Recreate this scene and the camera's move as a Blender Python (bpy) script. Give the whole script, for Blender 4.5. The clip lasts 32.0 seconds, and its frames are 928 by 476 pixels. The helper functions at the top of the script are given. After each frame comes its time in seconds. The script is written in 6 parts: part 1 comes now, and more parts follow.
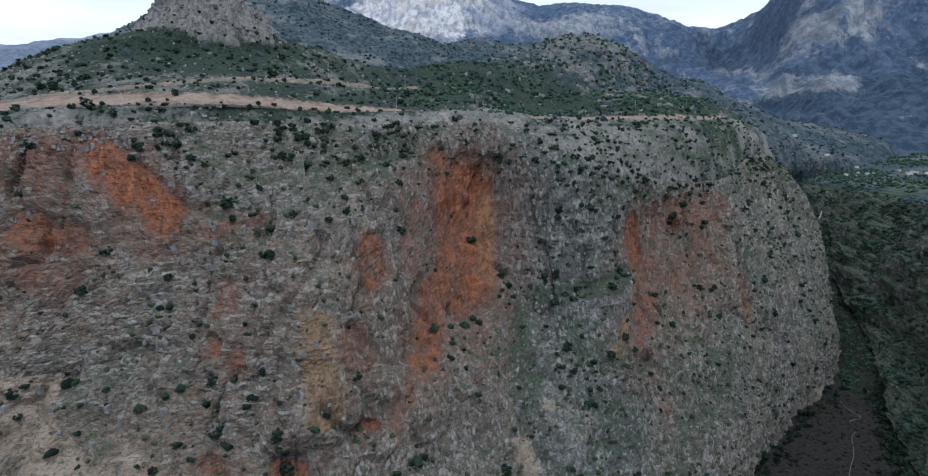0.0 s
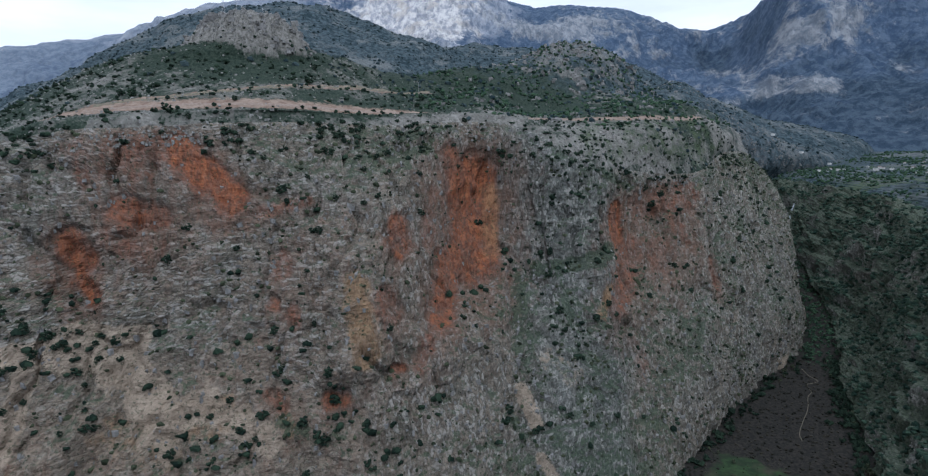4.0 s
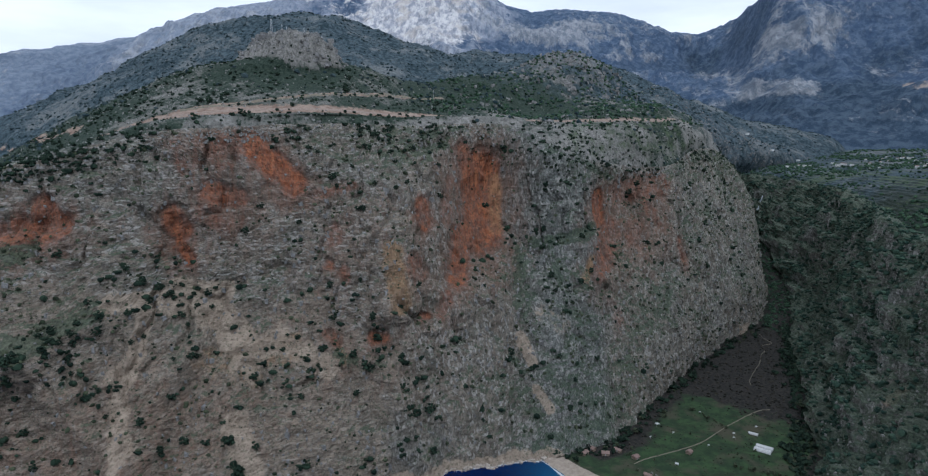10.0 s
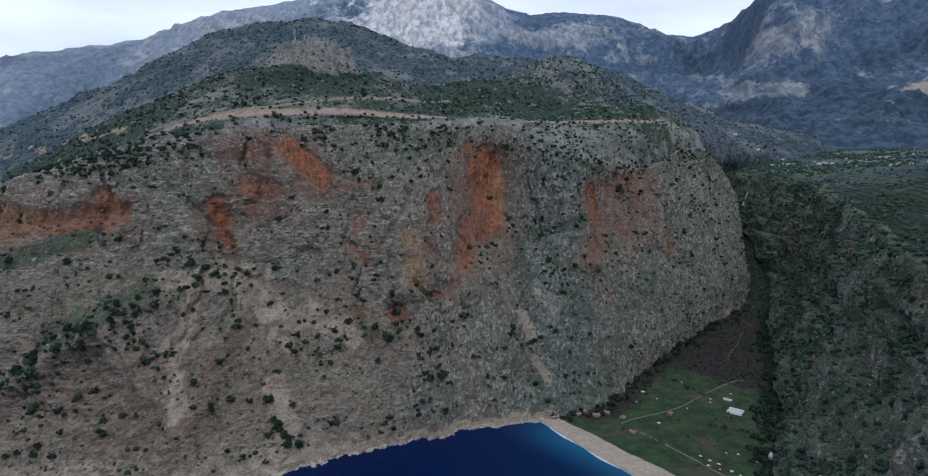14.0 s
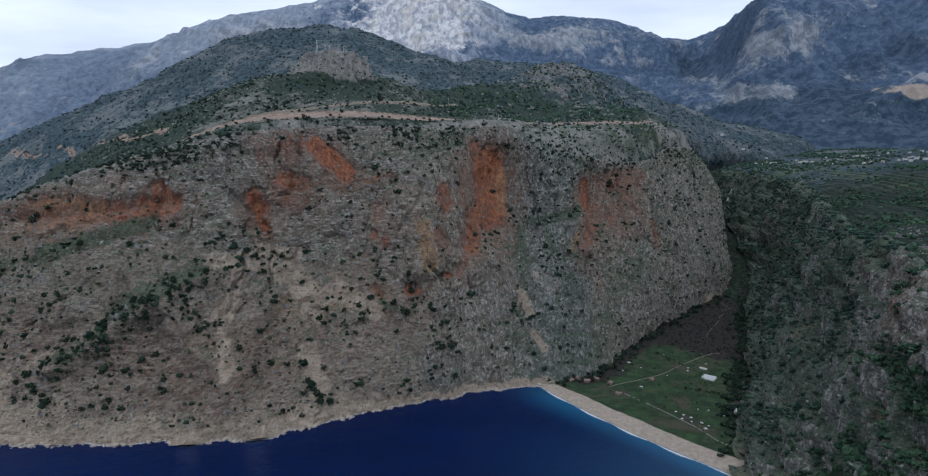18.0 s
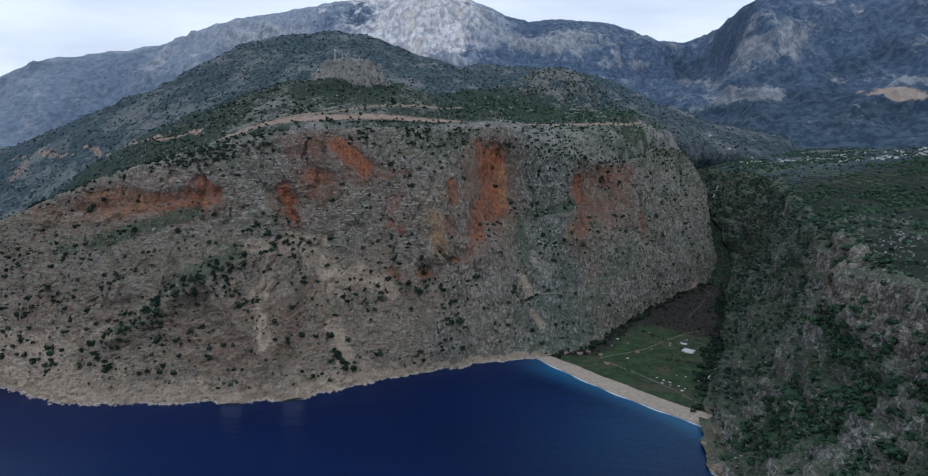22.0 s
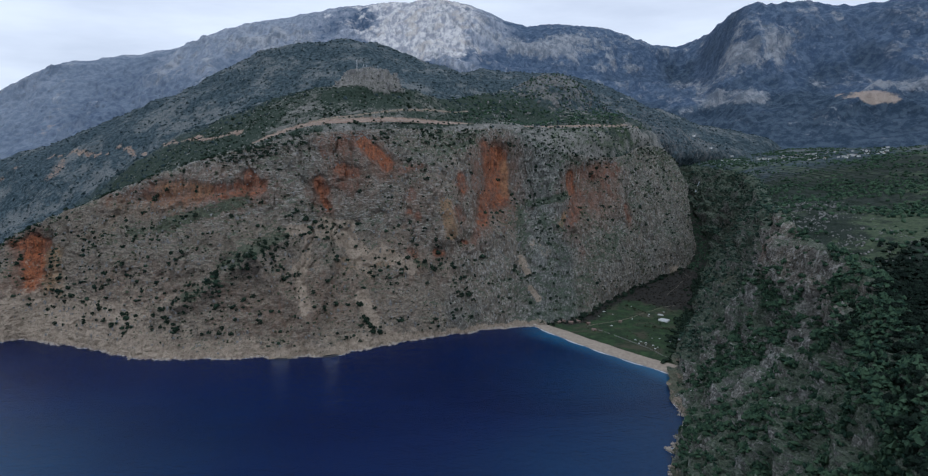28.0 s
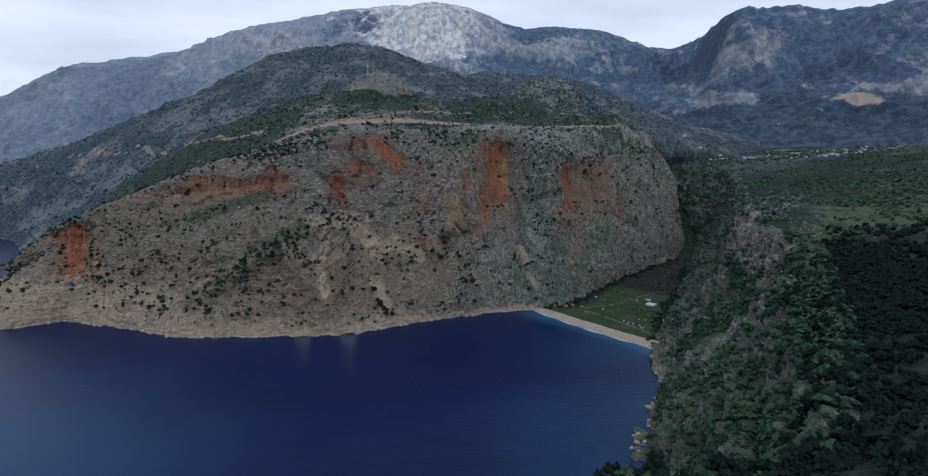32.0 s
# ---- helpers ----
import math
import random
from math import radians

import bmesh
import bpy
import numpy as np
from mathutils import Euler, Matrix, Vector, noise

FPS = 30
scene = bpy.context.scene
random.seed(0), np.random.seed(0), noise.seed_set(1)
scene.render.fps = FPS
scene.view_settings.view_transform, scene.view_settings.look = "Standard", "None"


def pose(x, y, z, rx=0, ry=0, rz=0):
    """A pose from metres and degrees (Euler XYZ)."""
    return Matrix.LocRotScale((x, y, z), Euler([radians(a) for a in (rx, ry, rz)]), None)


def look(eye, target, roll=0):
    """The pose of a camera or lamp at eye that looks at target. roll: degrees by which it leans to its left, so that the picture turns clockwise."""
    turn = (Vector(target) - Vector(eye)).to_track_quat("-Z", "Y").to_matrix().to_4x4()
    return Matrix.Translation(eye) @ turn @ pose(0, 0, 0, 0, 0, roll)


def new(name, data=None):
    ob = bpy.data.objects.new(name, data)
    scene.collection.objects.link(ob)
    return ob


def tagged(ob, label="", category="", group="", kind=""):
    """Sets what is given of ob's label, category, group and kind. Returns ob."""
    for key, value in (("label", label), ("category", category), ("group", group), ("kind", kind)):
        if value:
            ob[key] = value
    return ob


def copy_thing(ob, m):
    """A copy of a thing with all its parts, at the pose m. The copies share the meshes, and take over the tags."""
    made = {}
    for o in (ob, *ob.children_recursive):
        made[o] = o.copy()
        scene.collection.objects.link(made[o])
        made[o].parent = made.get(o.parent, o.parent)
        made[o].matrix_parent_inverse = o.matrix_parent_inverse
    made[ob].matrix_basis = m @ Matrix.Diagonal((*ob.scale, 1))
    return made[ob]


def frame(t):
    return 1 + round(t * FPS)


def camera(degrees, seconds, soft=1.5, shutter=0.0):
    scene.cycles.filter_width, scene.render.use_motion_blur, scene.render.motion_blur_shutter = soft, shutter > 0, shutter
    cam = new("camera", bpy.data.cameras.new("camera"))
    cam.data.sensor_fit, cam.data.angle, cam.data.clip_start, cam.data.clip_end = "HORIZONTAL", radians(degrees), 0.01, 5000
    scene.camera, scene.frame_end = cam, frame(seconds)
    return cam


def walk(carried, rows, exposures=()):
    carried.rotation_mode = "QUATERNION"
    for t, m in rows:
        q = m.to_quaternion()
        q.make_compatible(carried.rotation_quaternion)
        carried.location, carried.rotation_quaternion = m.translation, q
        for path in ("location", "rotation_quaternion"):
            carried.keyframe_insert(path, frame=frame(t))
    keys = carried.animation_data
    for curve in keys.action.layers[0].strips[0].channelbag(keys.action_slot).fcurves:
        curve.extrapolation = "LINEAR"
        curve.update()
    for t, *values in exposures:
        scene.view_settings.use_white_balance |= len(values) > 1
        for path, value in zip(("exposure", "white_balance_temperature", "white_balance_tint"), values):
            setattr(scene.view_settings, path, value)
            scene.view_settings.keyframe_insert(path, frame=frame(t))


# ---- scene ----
cam = camera(74.0, 32.0, 1.2)
PATH = [
    (0, pose(0.14, 0.00, 330.00, 79.983, 0.000, -0.001)),
    (1.5, pose(-4.74, -35.06, 330.00, 79.958, 0.000, -0.164)),
    (3, pose(-9.27, -71.39, 330.00, 79.940, 0.000, -0.296)),
    (4.5, pose(-13.55, -108.04, 330.00, 79.929, 0.000, -0.401)),
    (6, pose(-17.64, -145.97, 330.00, 79.925, 0.000, -0.484)),
    (7.5, pose(-21.63, -182.39, 330.00, 79.926, 0.000, -0.550)),
    (9, pose(-25.55, -216.26, 330.00, 79.932, 0.000, -0.601)),
    (10.5, pose(-29.48, -246.61, 330.00, 79.944, 0.000, -0.642)),
    (12, pose(-33.44, -278.24, 330.00, 79.960, 0.000, -0.676)),
    (13, pose(-36.12, -299.75, 330.00, 79.972, 0.000, -0.696)),
    (14.5, pose(-40.22, -334.20, 330.00, 79.994, 0.000, -0.723)),
    (15.5, pose(-43.01, -359.09, 330.00, 80.010, 0.000, -0.741)),
    (17, pose(-47.30, -397.37, 330.00, 80.035, 0.000, -0.767)),
    (19, pose(-53.22, -448.84, 330.00, 80.071, 0.000, -0.805)),
    (21, pose(-59.34, -500.13, 330.00, 80.108, 0.000, -0.849)),
    (23, pose(-65.64, -551.02, 330.00, 80.143, 0.000, -0.900)),
    (25, pose(-72.05, -602.15, 330.00, 80.175, 0.000, -0.957)),
    (26.5, pose(-76.87, -641.58, 330.00, 80.196, 0.000, -1.004)),
    (28, pose(-81.67, -681.02, 330.00, 80.213, 0.000, -1.054)),
    (30, pose(-87.90, -732.42, 330.00, 80.227, 0.000, -1.122)),
    (32, pose(-93.81, -781.36, 330.00, 80.229, 0.000, -1.188)),
]
walk(cam, PATH, [(0, 0.22, 5220, 9), (12, 0.06, 5205, 9), (22, -0.1, 5205, 9), (32, -0.18, 5205, 9)])

# ---- light: an overcast winter day, weak sun behind cloud ----
SUN_ELEVATION, SUN_AZIMUTH = radians(55), radians(168)
world = bpy.data.worlds.new("overcast_sky")
scene.world = world
world.use_nodes = True
wn, wl = world.node_tree.nodes, world.node_tree.links
wn.clear()
w_out = wn.new("ShaderNodeOutputWorld")
w_bg = wn.new("ShaderNodeBackground")
w_sky = wn.new("ShaderNodeTexSky")
w_sky.sky_type, w_sky.sun_disc = "NISHITA", False
w_sky.sun_elevation, w_sky.sun_rotation = SUN_ELEVATION, SUN_AZIMUTH
w_coord = wn.new("ShaderNodeTexCoord")
w_map = wn.new("ShaderNodeMapping")
w_map.inputs["Scale"].default_value = (1.6, 1.6, 7.0)
w_noise = wn.new("ShaderNodeTexNoise")
w_noise.inputs["Scale"].default_value, w_noise.inputs["Detail"].default_value = 2.2, 6.0
w_noise.inputs["Roughness"].default_value = 0.55
w_ramp = wn.new("ShaderNodeValToRGB")
w_ramp.color_ramp.elements[0].position, w_ramp.color_ramp.elements[0].color = 0.30, (7.7, 7.4, 7.25, 1)
w_ramp.color_ramp.elements[1].position, w_ramp.color_ramp.elements[1].color = 0.66, (9.9, 9.4, 8.9, 1)
w_split = wn.new("ShaderNodeSeparateXYZ")
w_high = wn.new("ShaderNodeMapRange")
w_high.inputs["From Min"].default_value, w_high.inputs["From Max"].default_value = 0.15, 1.0
w_high.inputs["To Min"].default_value, w_high.inputs["To Max"].default_value = 1.0, 1.25
w_lift = wn.new("ShaderNodeVectorMath")
w_lift.operation = "SCALE"
w_mix = wn.new("ShaderNodeMix")
w_mix.data_type = "RGBA"
w_mix.inputs["Factor"].default_value = 0.92
wl.new(w_coord.outputs["Generated"], w_map.inputs["Vector"])
wl.new(w_map.outputs["Vector"], w_noise.inputs["Vector"])
wl.new(w_noise.outputs["Fac"], w_ramp.inputs["Fac"])
wl.new(w_sky.outputs["Color"], w_mix.inputs["A"])
wl.new(w_coord.outputs["Generated"], w_split.inputs[0])
wl.new(w_split.outputs[2], w_high.inputs["Value"])
wl.new(w_ramp.outputs["Color"], w_lift.inputs[0])
wl.new(w_high.outputs["Result"], w_lift.inputs["Scale"])
wl.new(w_lift.outputs["Vector"], w_mix.inputs["B"])
wl.new(w_mix.outputs["Result"], w_bg.inputs["Color"])
w_bg.inputs["Strength"].default_value = 0.11
wl.new(w_bg.outputs["Background"], w_out.inputs["Surface"])
sun = new("sun", bpy.data.lights.new("sun", "SUN"))
sun.data.energy, sun.data.angle, sun.data.color = 1.05, radians(14), (1.0, 0.95, 0.88)
sun.matrix_world = look((0, 0, 900), (900 * math.cos(SUN_ELEVATION) * -math.sin(SUN_AZIMUTH), 900 * math.cos(SUN_ELEVATION) * -math.cos(SUN_AZIMUTH), 900 - 900 * math.sin(SUN_ELEVATION)))


# ---- noise and numbers ----
def lattice(i, j, k):
    h = (i * 374761393 + j * 668265263 + k * 2147483647 + 1013904223) & 0xFFFFFFFF
    h = ((h ^ (h >> 13)) * 1274126177) & 0xFFFFFFFF
    h = (h ^ (h >> 16)) & 0xFFFFFFFF
    return h.astype(np.float64) / 4294967295.0


def vnoise(p):
    """Smooth value noise from -1 to 1 at points (n, 3)."""
    c = np.floor(p).astype(np.int64)
    f = p - c
    u = f * f * f * (f * (f * 6 - 15) + 10)
    total = np.zeros(len(p))
    for a in (0, 1):
        wa = u[:, 0] if a else 1 - u[:, 0]
        for b in (0, 1):
            wb = u[:, 1] if b else 1 - u[:, 1]
            for d in (0, 1):
                wd = u[:, 2] if d else 1 - u[:, 2]
                total += wa * wb * wd * lattice(c[:, 0] + a, c[:, 1] + b, c[:, 2] + d)
    return total * 2 - 1


def fbm(p, size, octaves=4, gain=0.5, stretch=(1, 1, 1), shift=0.0, ridged=False):
    """Layered noise over points (..., 3); size: metres of the largest swell."""
    flat = p.reshape(-1, 3) / (np.array(stretch) * size) + shift
    out, amp, norm = np.zeros(len(flat)), 1.0, 0.0
    for o in range(octaves):
        v = vnoise(flat * 2 ** o + o * 17.3)
        out += amp * (1 - 2 * np.abs(v) if ridged else v)
        norm += amp
        amp *= gain
    return (out / norm).reshape(p.shape[:-1])


def smooth(a, b, v):
    k = np.clip((v - a) / (b - a), 0, 1)
    return k * k * (3 - 2 * k)


def spline(points, n):
    """Catmull-Rom through rows of points (axis 0), n samples for each span."""
    p = np.asarray(points, float)
    n = [n] * (len(p) - 1) if isinstance(n, int) else n
    q = np.concatenate([2 * p[:1] - p[1:2], p, 2 * p[-1:] - p[-2:-1]])
    rows = []
    for i, m in enumerate(n):
        a, b, c, d = q[i], q[i + 1], q[i + 2], q[i + 3]
        for t in np.arange(m) / m:
            rows.append(0.5 * (2 * b + (c - a) * t + (2 * a - 5 * b + 4 * c - d) * t * t + (3 * b - a - 3 * c + d) * t ** 3))
    rows.append(p[-1])
    return np.array(rows)


def loft(curves, along, across):
    """A grid of points through curves (one above the other), each a list of stations."""
    grid = spline(np.array(curves, float), across)
    return np.swapaxes(spline(np.swapaxes(grid, 0, 1), along), 0, 1)


def normals(g):
    n = np.cross(np.gradient(g, axis=1), np.gradient(g, axis=0))
    return n / np.maximum(np.linalg.norm(n, axis=2, keepdims=True), 1e-9)


def grid_object(name, g, material, attributes=None, shade=False, label="", category="", kind="structure"):
    rows, cols = g.shape[:2]
    me = bpy.data.meshes.new(name)
    me.vertices.add(rows * cols)
    me.vertices.foreach_set("co", g.astype(np.float32).ravel())
    i = np.arange(rows * cols).reshape(rows, cols)
    quads = np.stack([i[:-1, :-1], i[:-1, 1:], i[1:, 1:], i[1:, :-1]], -1).reshape(-1, 4)
    me.loops.add(quads.size)
    me.loops.foreach_set("vertex_index", quads.astype(np.int32).ravel())
    me.polygons.add(len(quads))
    me.polygons.foreach_set("loop_start", (np.arange(len(quads)) * 4).astype(np.int32))
    me.polygons.foreach_set("use_smooth", np.full(len(quads), shade))
    for key, values in (attributes or {}).items():
        me.attributes.new(key, "FLOAT", "POINT").data.foreach_set("value", values.astype(np.float32).ravel())
    me.update(calc_edges=True)
    me.validate()
    me.materials.append(material)
    return tagged(new(name, me), label, category, "", kind)


def poly_object(name, verts, faces, material, parent=None, shade=False):
    """One mesh from vertices (n, 3) and equal-sided faces (m, k)."""
    verts, faces = np.asarray(verts, np.float32), np.asarray(faces, np.int32)
    me = bpy.data.meshes.new(name)
    me.vertices.add(len(verts))
    me.vertices.foreach_set("co", verts.ravel())
    me.loops.add(faces.size)
    me.loops.foreach_set("vertex_index", faces.ravel())
    me.polygons.add(len(faces))
    me.polygons.foreach_set("loop_start", (np.arange(len(faces)) * faces.shape[1]).astype(np.int32))
    me.polygons.foreach_set("use_smooth", np.full(len(faces), shade))
    me.update(calc_edges=True)
    me.materials.append(material)
    ob = new(name, me)
    ob.parent = parent
    return ob


# ---- materials ----
class Nodes:
    """A node material with a few short cuts."""

    def __init__(self, name, rough=0.9, specular=0.2):
        self.material = bpy.data.materials.new(name)
        self.material.use_nodes = True
        self.tree = self.material.node_tree
        self.bsdf = self.tree.nodes["Principled BSDF"]
        self.bsdf.inputs["Roughness"].default_value = rough
        self.bsdf.inputs["Specular IOR Level"].default_value = specular
        self.place = self.tree.nodes.new("ShaderNodeNewGeometry").outputs["Position"]

    def put(self, socket, value):
        if isinstance(value, (int, float)):
            socket.default_value = value
        elif isinstance(value, tuple):
            socket.default_value = (*value, 1.0) if len(value) == 3 and socket.type == "RGBA" else value
        else:
            self.tree.links.new(value, socket)

    def noise(self, size, detail=5.0, rough=0.6, stretch=(1, 1, 1), shift=(0, 0, 0)):
        m = self.tree.nodes.new("ShaderNodeMapping")
        m.inputs["Scale"].default_value = tuple(1.0 / (size * s) for s in stretch)
        m.inputs["Location"].default_value = shift
        self.put(m.inputs["Vector"], self.place)
        n = self.tree.nodes.new("ShaderNodeTexNoise")
        n.inputs["Scale"].default_value, n.inputs["Detail"].default_value, n.inputs["Roughness"].default_value = 1.0, detail, rough
        self.tree.links.new(m.outputs["Vector"], n.inputs["Vector"])
        return n.outputs["Fac"]

    def cells(self, size, stretch=(1, 1, 1), feature="F1"):
        m = self.tree.nodes.new("ShaderNodeMapping")
        m.inputs["Scale"].default_value = tuple(1.0 / (size * s) for s in stretch)
        self.put(m.inputs["Vector"], self.place)
        n = self.tree.nodes.new("ShaderNodeTexVoronoi")
        n.feature = feature
        n.inputs["Scale"].default_value = 1.0
        self.tree.links.new(m.outputs["Vector"], n.inputs["Vector"])
        return n.outputs["Distance"]

    def blocks(self, size, stretch, tilt=0.0, wander=1.0):
        """Broken stone: a value for each block and the metres to its nearest joint."""
        sway = self.tree.nodes.new("ShaderNodeTexNoise")
        sway.inputs["Scale"].default_value, sway.inputs["Detail"].default_value = 0.12, 3.0
        self.put(sway.inputs["Vector"], self.place)
        shift = self.tree.nodes.new("ShaderNodeVectorMath")
        shift.operation = "MULTIPLY_ADD"
        self.put(shift.inputs[0], sway.outputs["Color"])
        shift.inputs[1].default_value = (6 * wander,) * 3
        self.put(shift.inputs[2], self.place)
        m = self.tree.nodes.new("ShaderNodeMapping")
        m.inputs["Rotation"].default_value = (0, tilt, 0)
        m.inputs["Scale"].default_value = tuple(1.0 / (size * k) for k in stretch)
        self.put(m.inputs["Vector"], shift.outputs[0])
        out = []
        for feature in ("F1", "DISTANCE_TO_EDGE"):
            n = self.tree.nodes.new("ShaderNodeTexVoronoi")
            n.feature = feature
            n.inputs["Scale"].default_value = 1.0
            self.tree.links.new(m.outputs["Vector"], n.inputs["Vector"])
            out.append(n.outputs["Color" if feature == "F1" else "Distance"])
        split = self.tree.nodes.new("ShaderNodeSeparateColor")
        self.put(split.inputs[0], out[0])
        return split.outputs[0], out[1]

    def blend(self, factor, a, b):
        return self.math("ADD", a, self.math("MULTIPLY", factor, self.math("SUBTRACT", b, a)))

    def attribute(self, name):
        a = self.tree.nodes.new("ShaderNodeAttribute")
        a.attribute_name = name
        return a.outputs["Fac"]

    def step(self, value, a, b):
        m = self.tree.nodes.new("ShaderNodeMapRange")
        m.interpolation_type = "SMOOTHSTEP"
        m.inputs["From Min"].default_value, m.inputs["From Max"].default_value = a, b
        self.put(m.inputs["Value"], value)
        return m.outputs["Result"]

    def math(self, op, a, b=0.0):
        m = self.tree.nodes.new("ShaderNodeMath")
        m.operation = op
        self.put(m.inputs[0], a)
        self.put(m.inputs[1], b)
        return m.outputs[0]

    def mix(self, factor, a, b, blend="MIX"):
        m = self.tree.nodes.new("ShaderNodeMix")
        m.data_type, m.blend_type = "RGBA", blend
        self.put(m.inputs["Factor"], factor)
        self.put(m.inputs["A"], a)
        self.put(m.inputs["B"], b)
        return m.outputs["Result"]

    def random(self):
        return self.tree.nodes.new("ShaderNodeObjectInfo").outputs["Random"]

    def island(self):
        return self.tree.nodes.new("ShaderNodeNewGeometry").outputs["Random Per Island"]

    def axis(self, k):
        s = self.tree.nodes.new("ShaderNodeSeparateXYZ")
        self.put(s.inputs[0], self.place)
        return s.outputs[k]

    def upright(self):
        g = self.tree.nodes.new("ShaderNodeNewGeometry")
        s = self.tree.nodes.new("ShaderNodeSeparateXYZ")
        self.tree.links.new(g.outputs["Normal"], s.inputs[0])
        return s.outputs[2]

    def finish(self, colour, height=None, depth=1.0, strength=0.6):
        self.put(self.bsdf.inputs["Base Color"], colour)
        if height is not None:
            b = self.tree.nodes.new("ShaderNodeBump")
            b.inputs["Strength"].default_value, b.inputs["Distance"].default_value = strength, depth
            self.put(b.inputs["Height"], height)
            self.tree.links.new(b.outputs["Normal"], self.bsdf.inputs["Normal"])
        return self.material


def cliff_material(name="limestone_cliff"):
    m = Nodes(name, 0.95, 0.12)
    broad = m.noise(70, 5, 0.65)
    grain = m.noise(12, 9, 0.68, (1, 1, 1.3))
    streak = m.noise(7, 8, 0.7, (1, 1, 7))
    needle = m.noise(2.8, 6, 0.7, (1, 1, 10))
    layer = m.noise(5, 7, 0.7, (5, 5, 0.55), (0.3, 0.2, 0))
    fine = m.noise(2.4, 5, 0.7, (1, 1, 1.5))
    crack = m.cells(9, (1, 1, 2.2), "DISTANCE_TO_EDGE")
    steep = m.attribute("steep")

    def over(base, mask, a, b, k, colour):
        return m.mix(m.math("MULTIPLY", m.step(mask, a, b), k), base, colour)

    grey = m.mix(m.step(grain, 0.34, 0.66), (0.098, 0.104, 0.095), (0.188, 0.193, 0.176))
    warm = m.mix(m.step(grain, 0.32, 0.68), (0.128, 0.105, 0.080), (0.232, 0.194, 0.152))
    tone = m.math("ADD", m.math("MULTIPLY", m.attribute("warm"), 0.75), m.math("SUBTRACT", broad, 0.5))
    rock = m.mix(m.step(tone, 0.0, 0.6), grey, warm)
    mottle = m.noise(24, 5, 0.62, (1, 1, 1.4), (3.3, 8.1, 2.7))
    rock = over(rock, mottle, 0.5, 0.64, 0.5, (0.066, 0.070, 0.056))
    rock = over(rock, mottle, 0.46, 0.34, 0.4, (0.215, 0.205, 0.182))
    # black water streaks and pale fresh ribs on the steep rock
    rock = over(rock, streak, 0.52, 0.68, m.math("MULTIPLY", steep, 0.45), (0.050, 0.052, 0.052))
    rock = over(rock, needle, 0.53, 0.64, m.math("MULTIPLY", steep, 0.4), (0.046, 0.046, 0.043))
    rock = over(rock, needle, 0.47, 0.37, m.math("MULTIPLY", steep, 0.3), (0.26, 0.254, 0.234))
    # bedding, pale lips and dark seams
    rock = over(rock, layer, 0.52, 0.66, 0.4, (0.29, 0.272, 0.236))
    rock = over(rock, layer, 0.46, 0.34, 0.34, (0.050, 0.049, 0.044))
    rock = over(rock, fine, 0.55, 0.66, 0.3, (0.265, 0.258, 0.236))
    rock = over(rock, fine, 0.45, 0.35, 0.35, (0.040, 0.040, 0.034))
    # broken blocks: slabs where the rock is bedded, pillars where it is not
    slab, slab_joint = m.blocks(3.4, (1.9, 1.9, 0.55), 0.16)
    pillar, pillar_joint = m.blocks(3.0, (0.8, 0.8, 2.3), 0.0)
    bedded = m.step(m.math("ADD", m.attribute("bedded"), m.math("SUBTRACT", broad, 0.5)), 0.15, 0.5)
    lump, joint = m.blend(bedded, pillar, slab), m.blend(bedded, pillar_joint, slab_joint)
    rock = over(rock, lump, 0.60, 0.9, 0.6, (0.33, 0.318, 0.285))
    rock = over(rock, lump, 0.36, 0.08, 0.42, (0.064, 0.064, 0.055))
    rock = over(rock, joint, 0.10, 0.0, 0.5, (0.036, 0.036, 0.031))
    # brown stony earth on the lower slopes
    earth = m.mix(m.step(m.noise(3.0, 6, 0.72, (2.2, 2.2, 0.8), (1.1, 4.4, 0.6)), 0.36, 0.64), (0.110, 0.088, 0.066), (0.245, 0.202, 0.154))
    edge = m.math("ADD", m.attribute("earth"), m.math("MULTIPLY", m.math("SUBTRACT", m.noise(30, 7, 0.7), 0.5), 1.8))
    rock = over(rock, edge, 0.25, 0.85, 0.72, earth)
    speck = m.noise(1.7, 3, 0.8, (1, 1, 1.2), (2.2, 5.1, 1.4))
    rock = over(rock, speck, 0.58, 0.66, 0.35, (0.35, 0.342, 0.31))
    # iron: a brown wash round bright orange walls
    wander = m.math("SUBTRACT", m.math("ADD", m.math("MULTIPLY", m.noise(14, 8, 0.72, (1, 1, 2.6)), 0.55), m.math("MULTIPLY", streak, 0.45)), 0.5)
    wash = m.mix(m.step(streak, 0.35, 0.65), (0.092, 0.047, 0.031), (0.178, 0.092, 0.058))
    edge = m.math("ADD", m.attribute("rust"), m.math("MULTIPLY", wander, 2.4))
    rock = over(rock, edge, 0.05, 1.05, 0.62, wash)
    edge = m.math("ADD", m.attribute("core"), m.math("MULTIPLY", wander, 2.2))
    dull = m.mix(m.step(needle, 0.4, 0.6), (0.192, 0.084, 0.052), (0.110, 0.050, 0.034))
    rock = over(rock, edge, 0.15, 0.9, 0.7, dull)
    rust = m.mix(m.step(streak, 0.38, 0.62), (0.165, 0.054, 0.024), (0.318, 0.110, 0.044))
    rust = over(rust, needle, 0.52, 0.62, 0.6, (0.085, 0.036, 0.022))
    rust = over(rust, needle, 0.47, 0.39, 0.45, (0.36, 0.175, 0.085))
    rock = over(rock, edge, 0.6, 1.25, 0.82, rust)
    ochre = m.mix(m.step(streak, 0.35, 0.65), (0.165, 0.098, 0.050), (0.30, 0.195, 0.105))
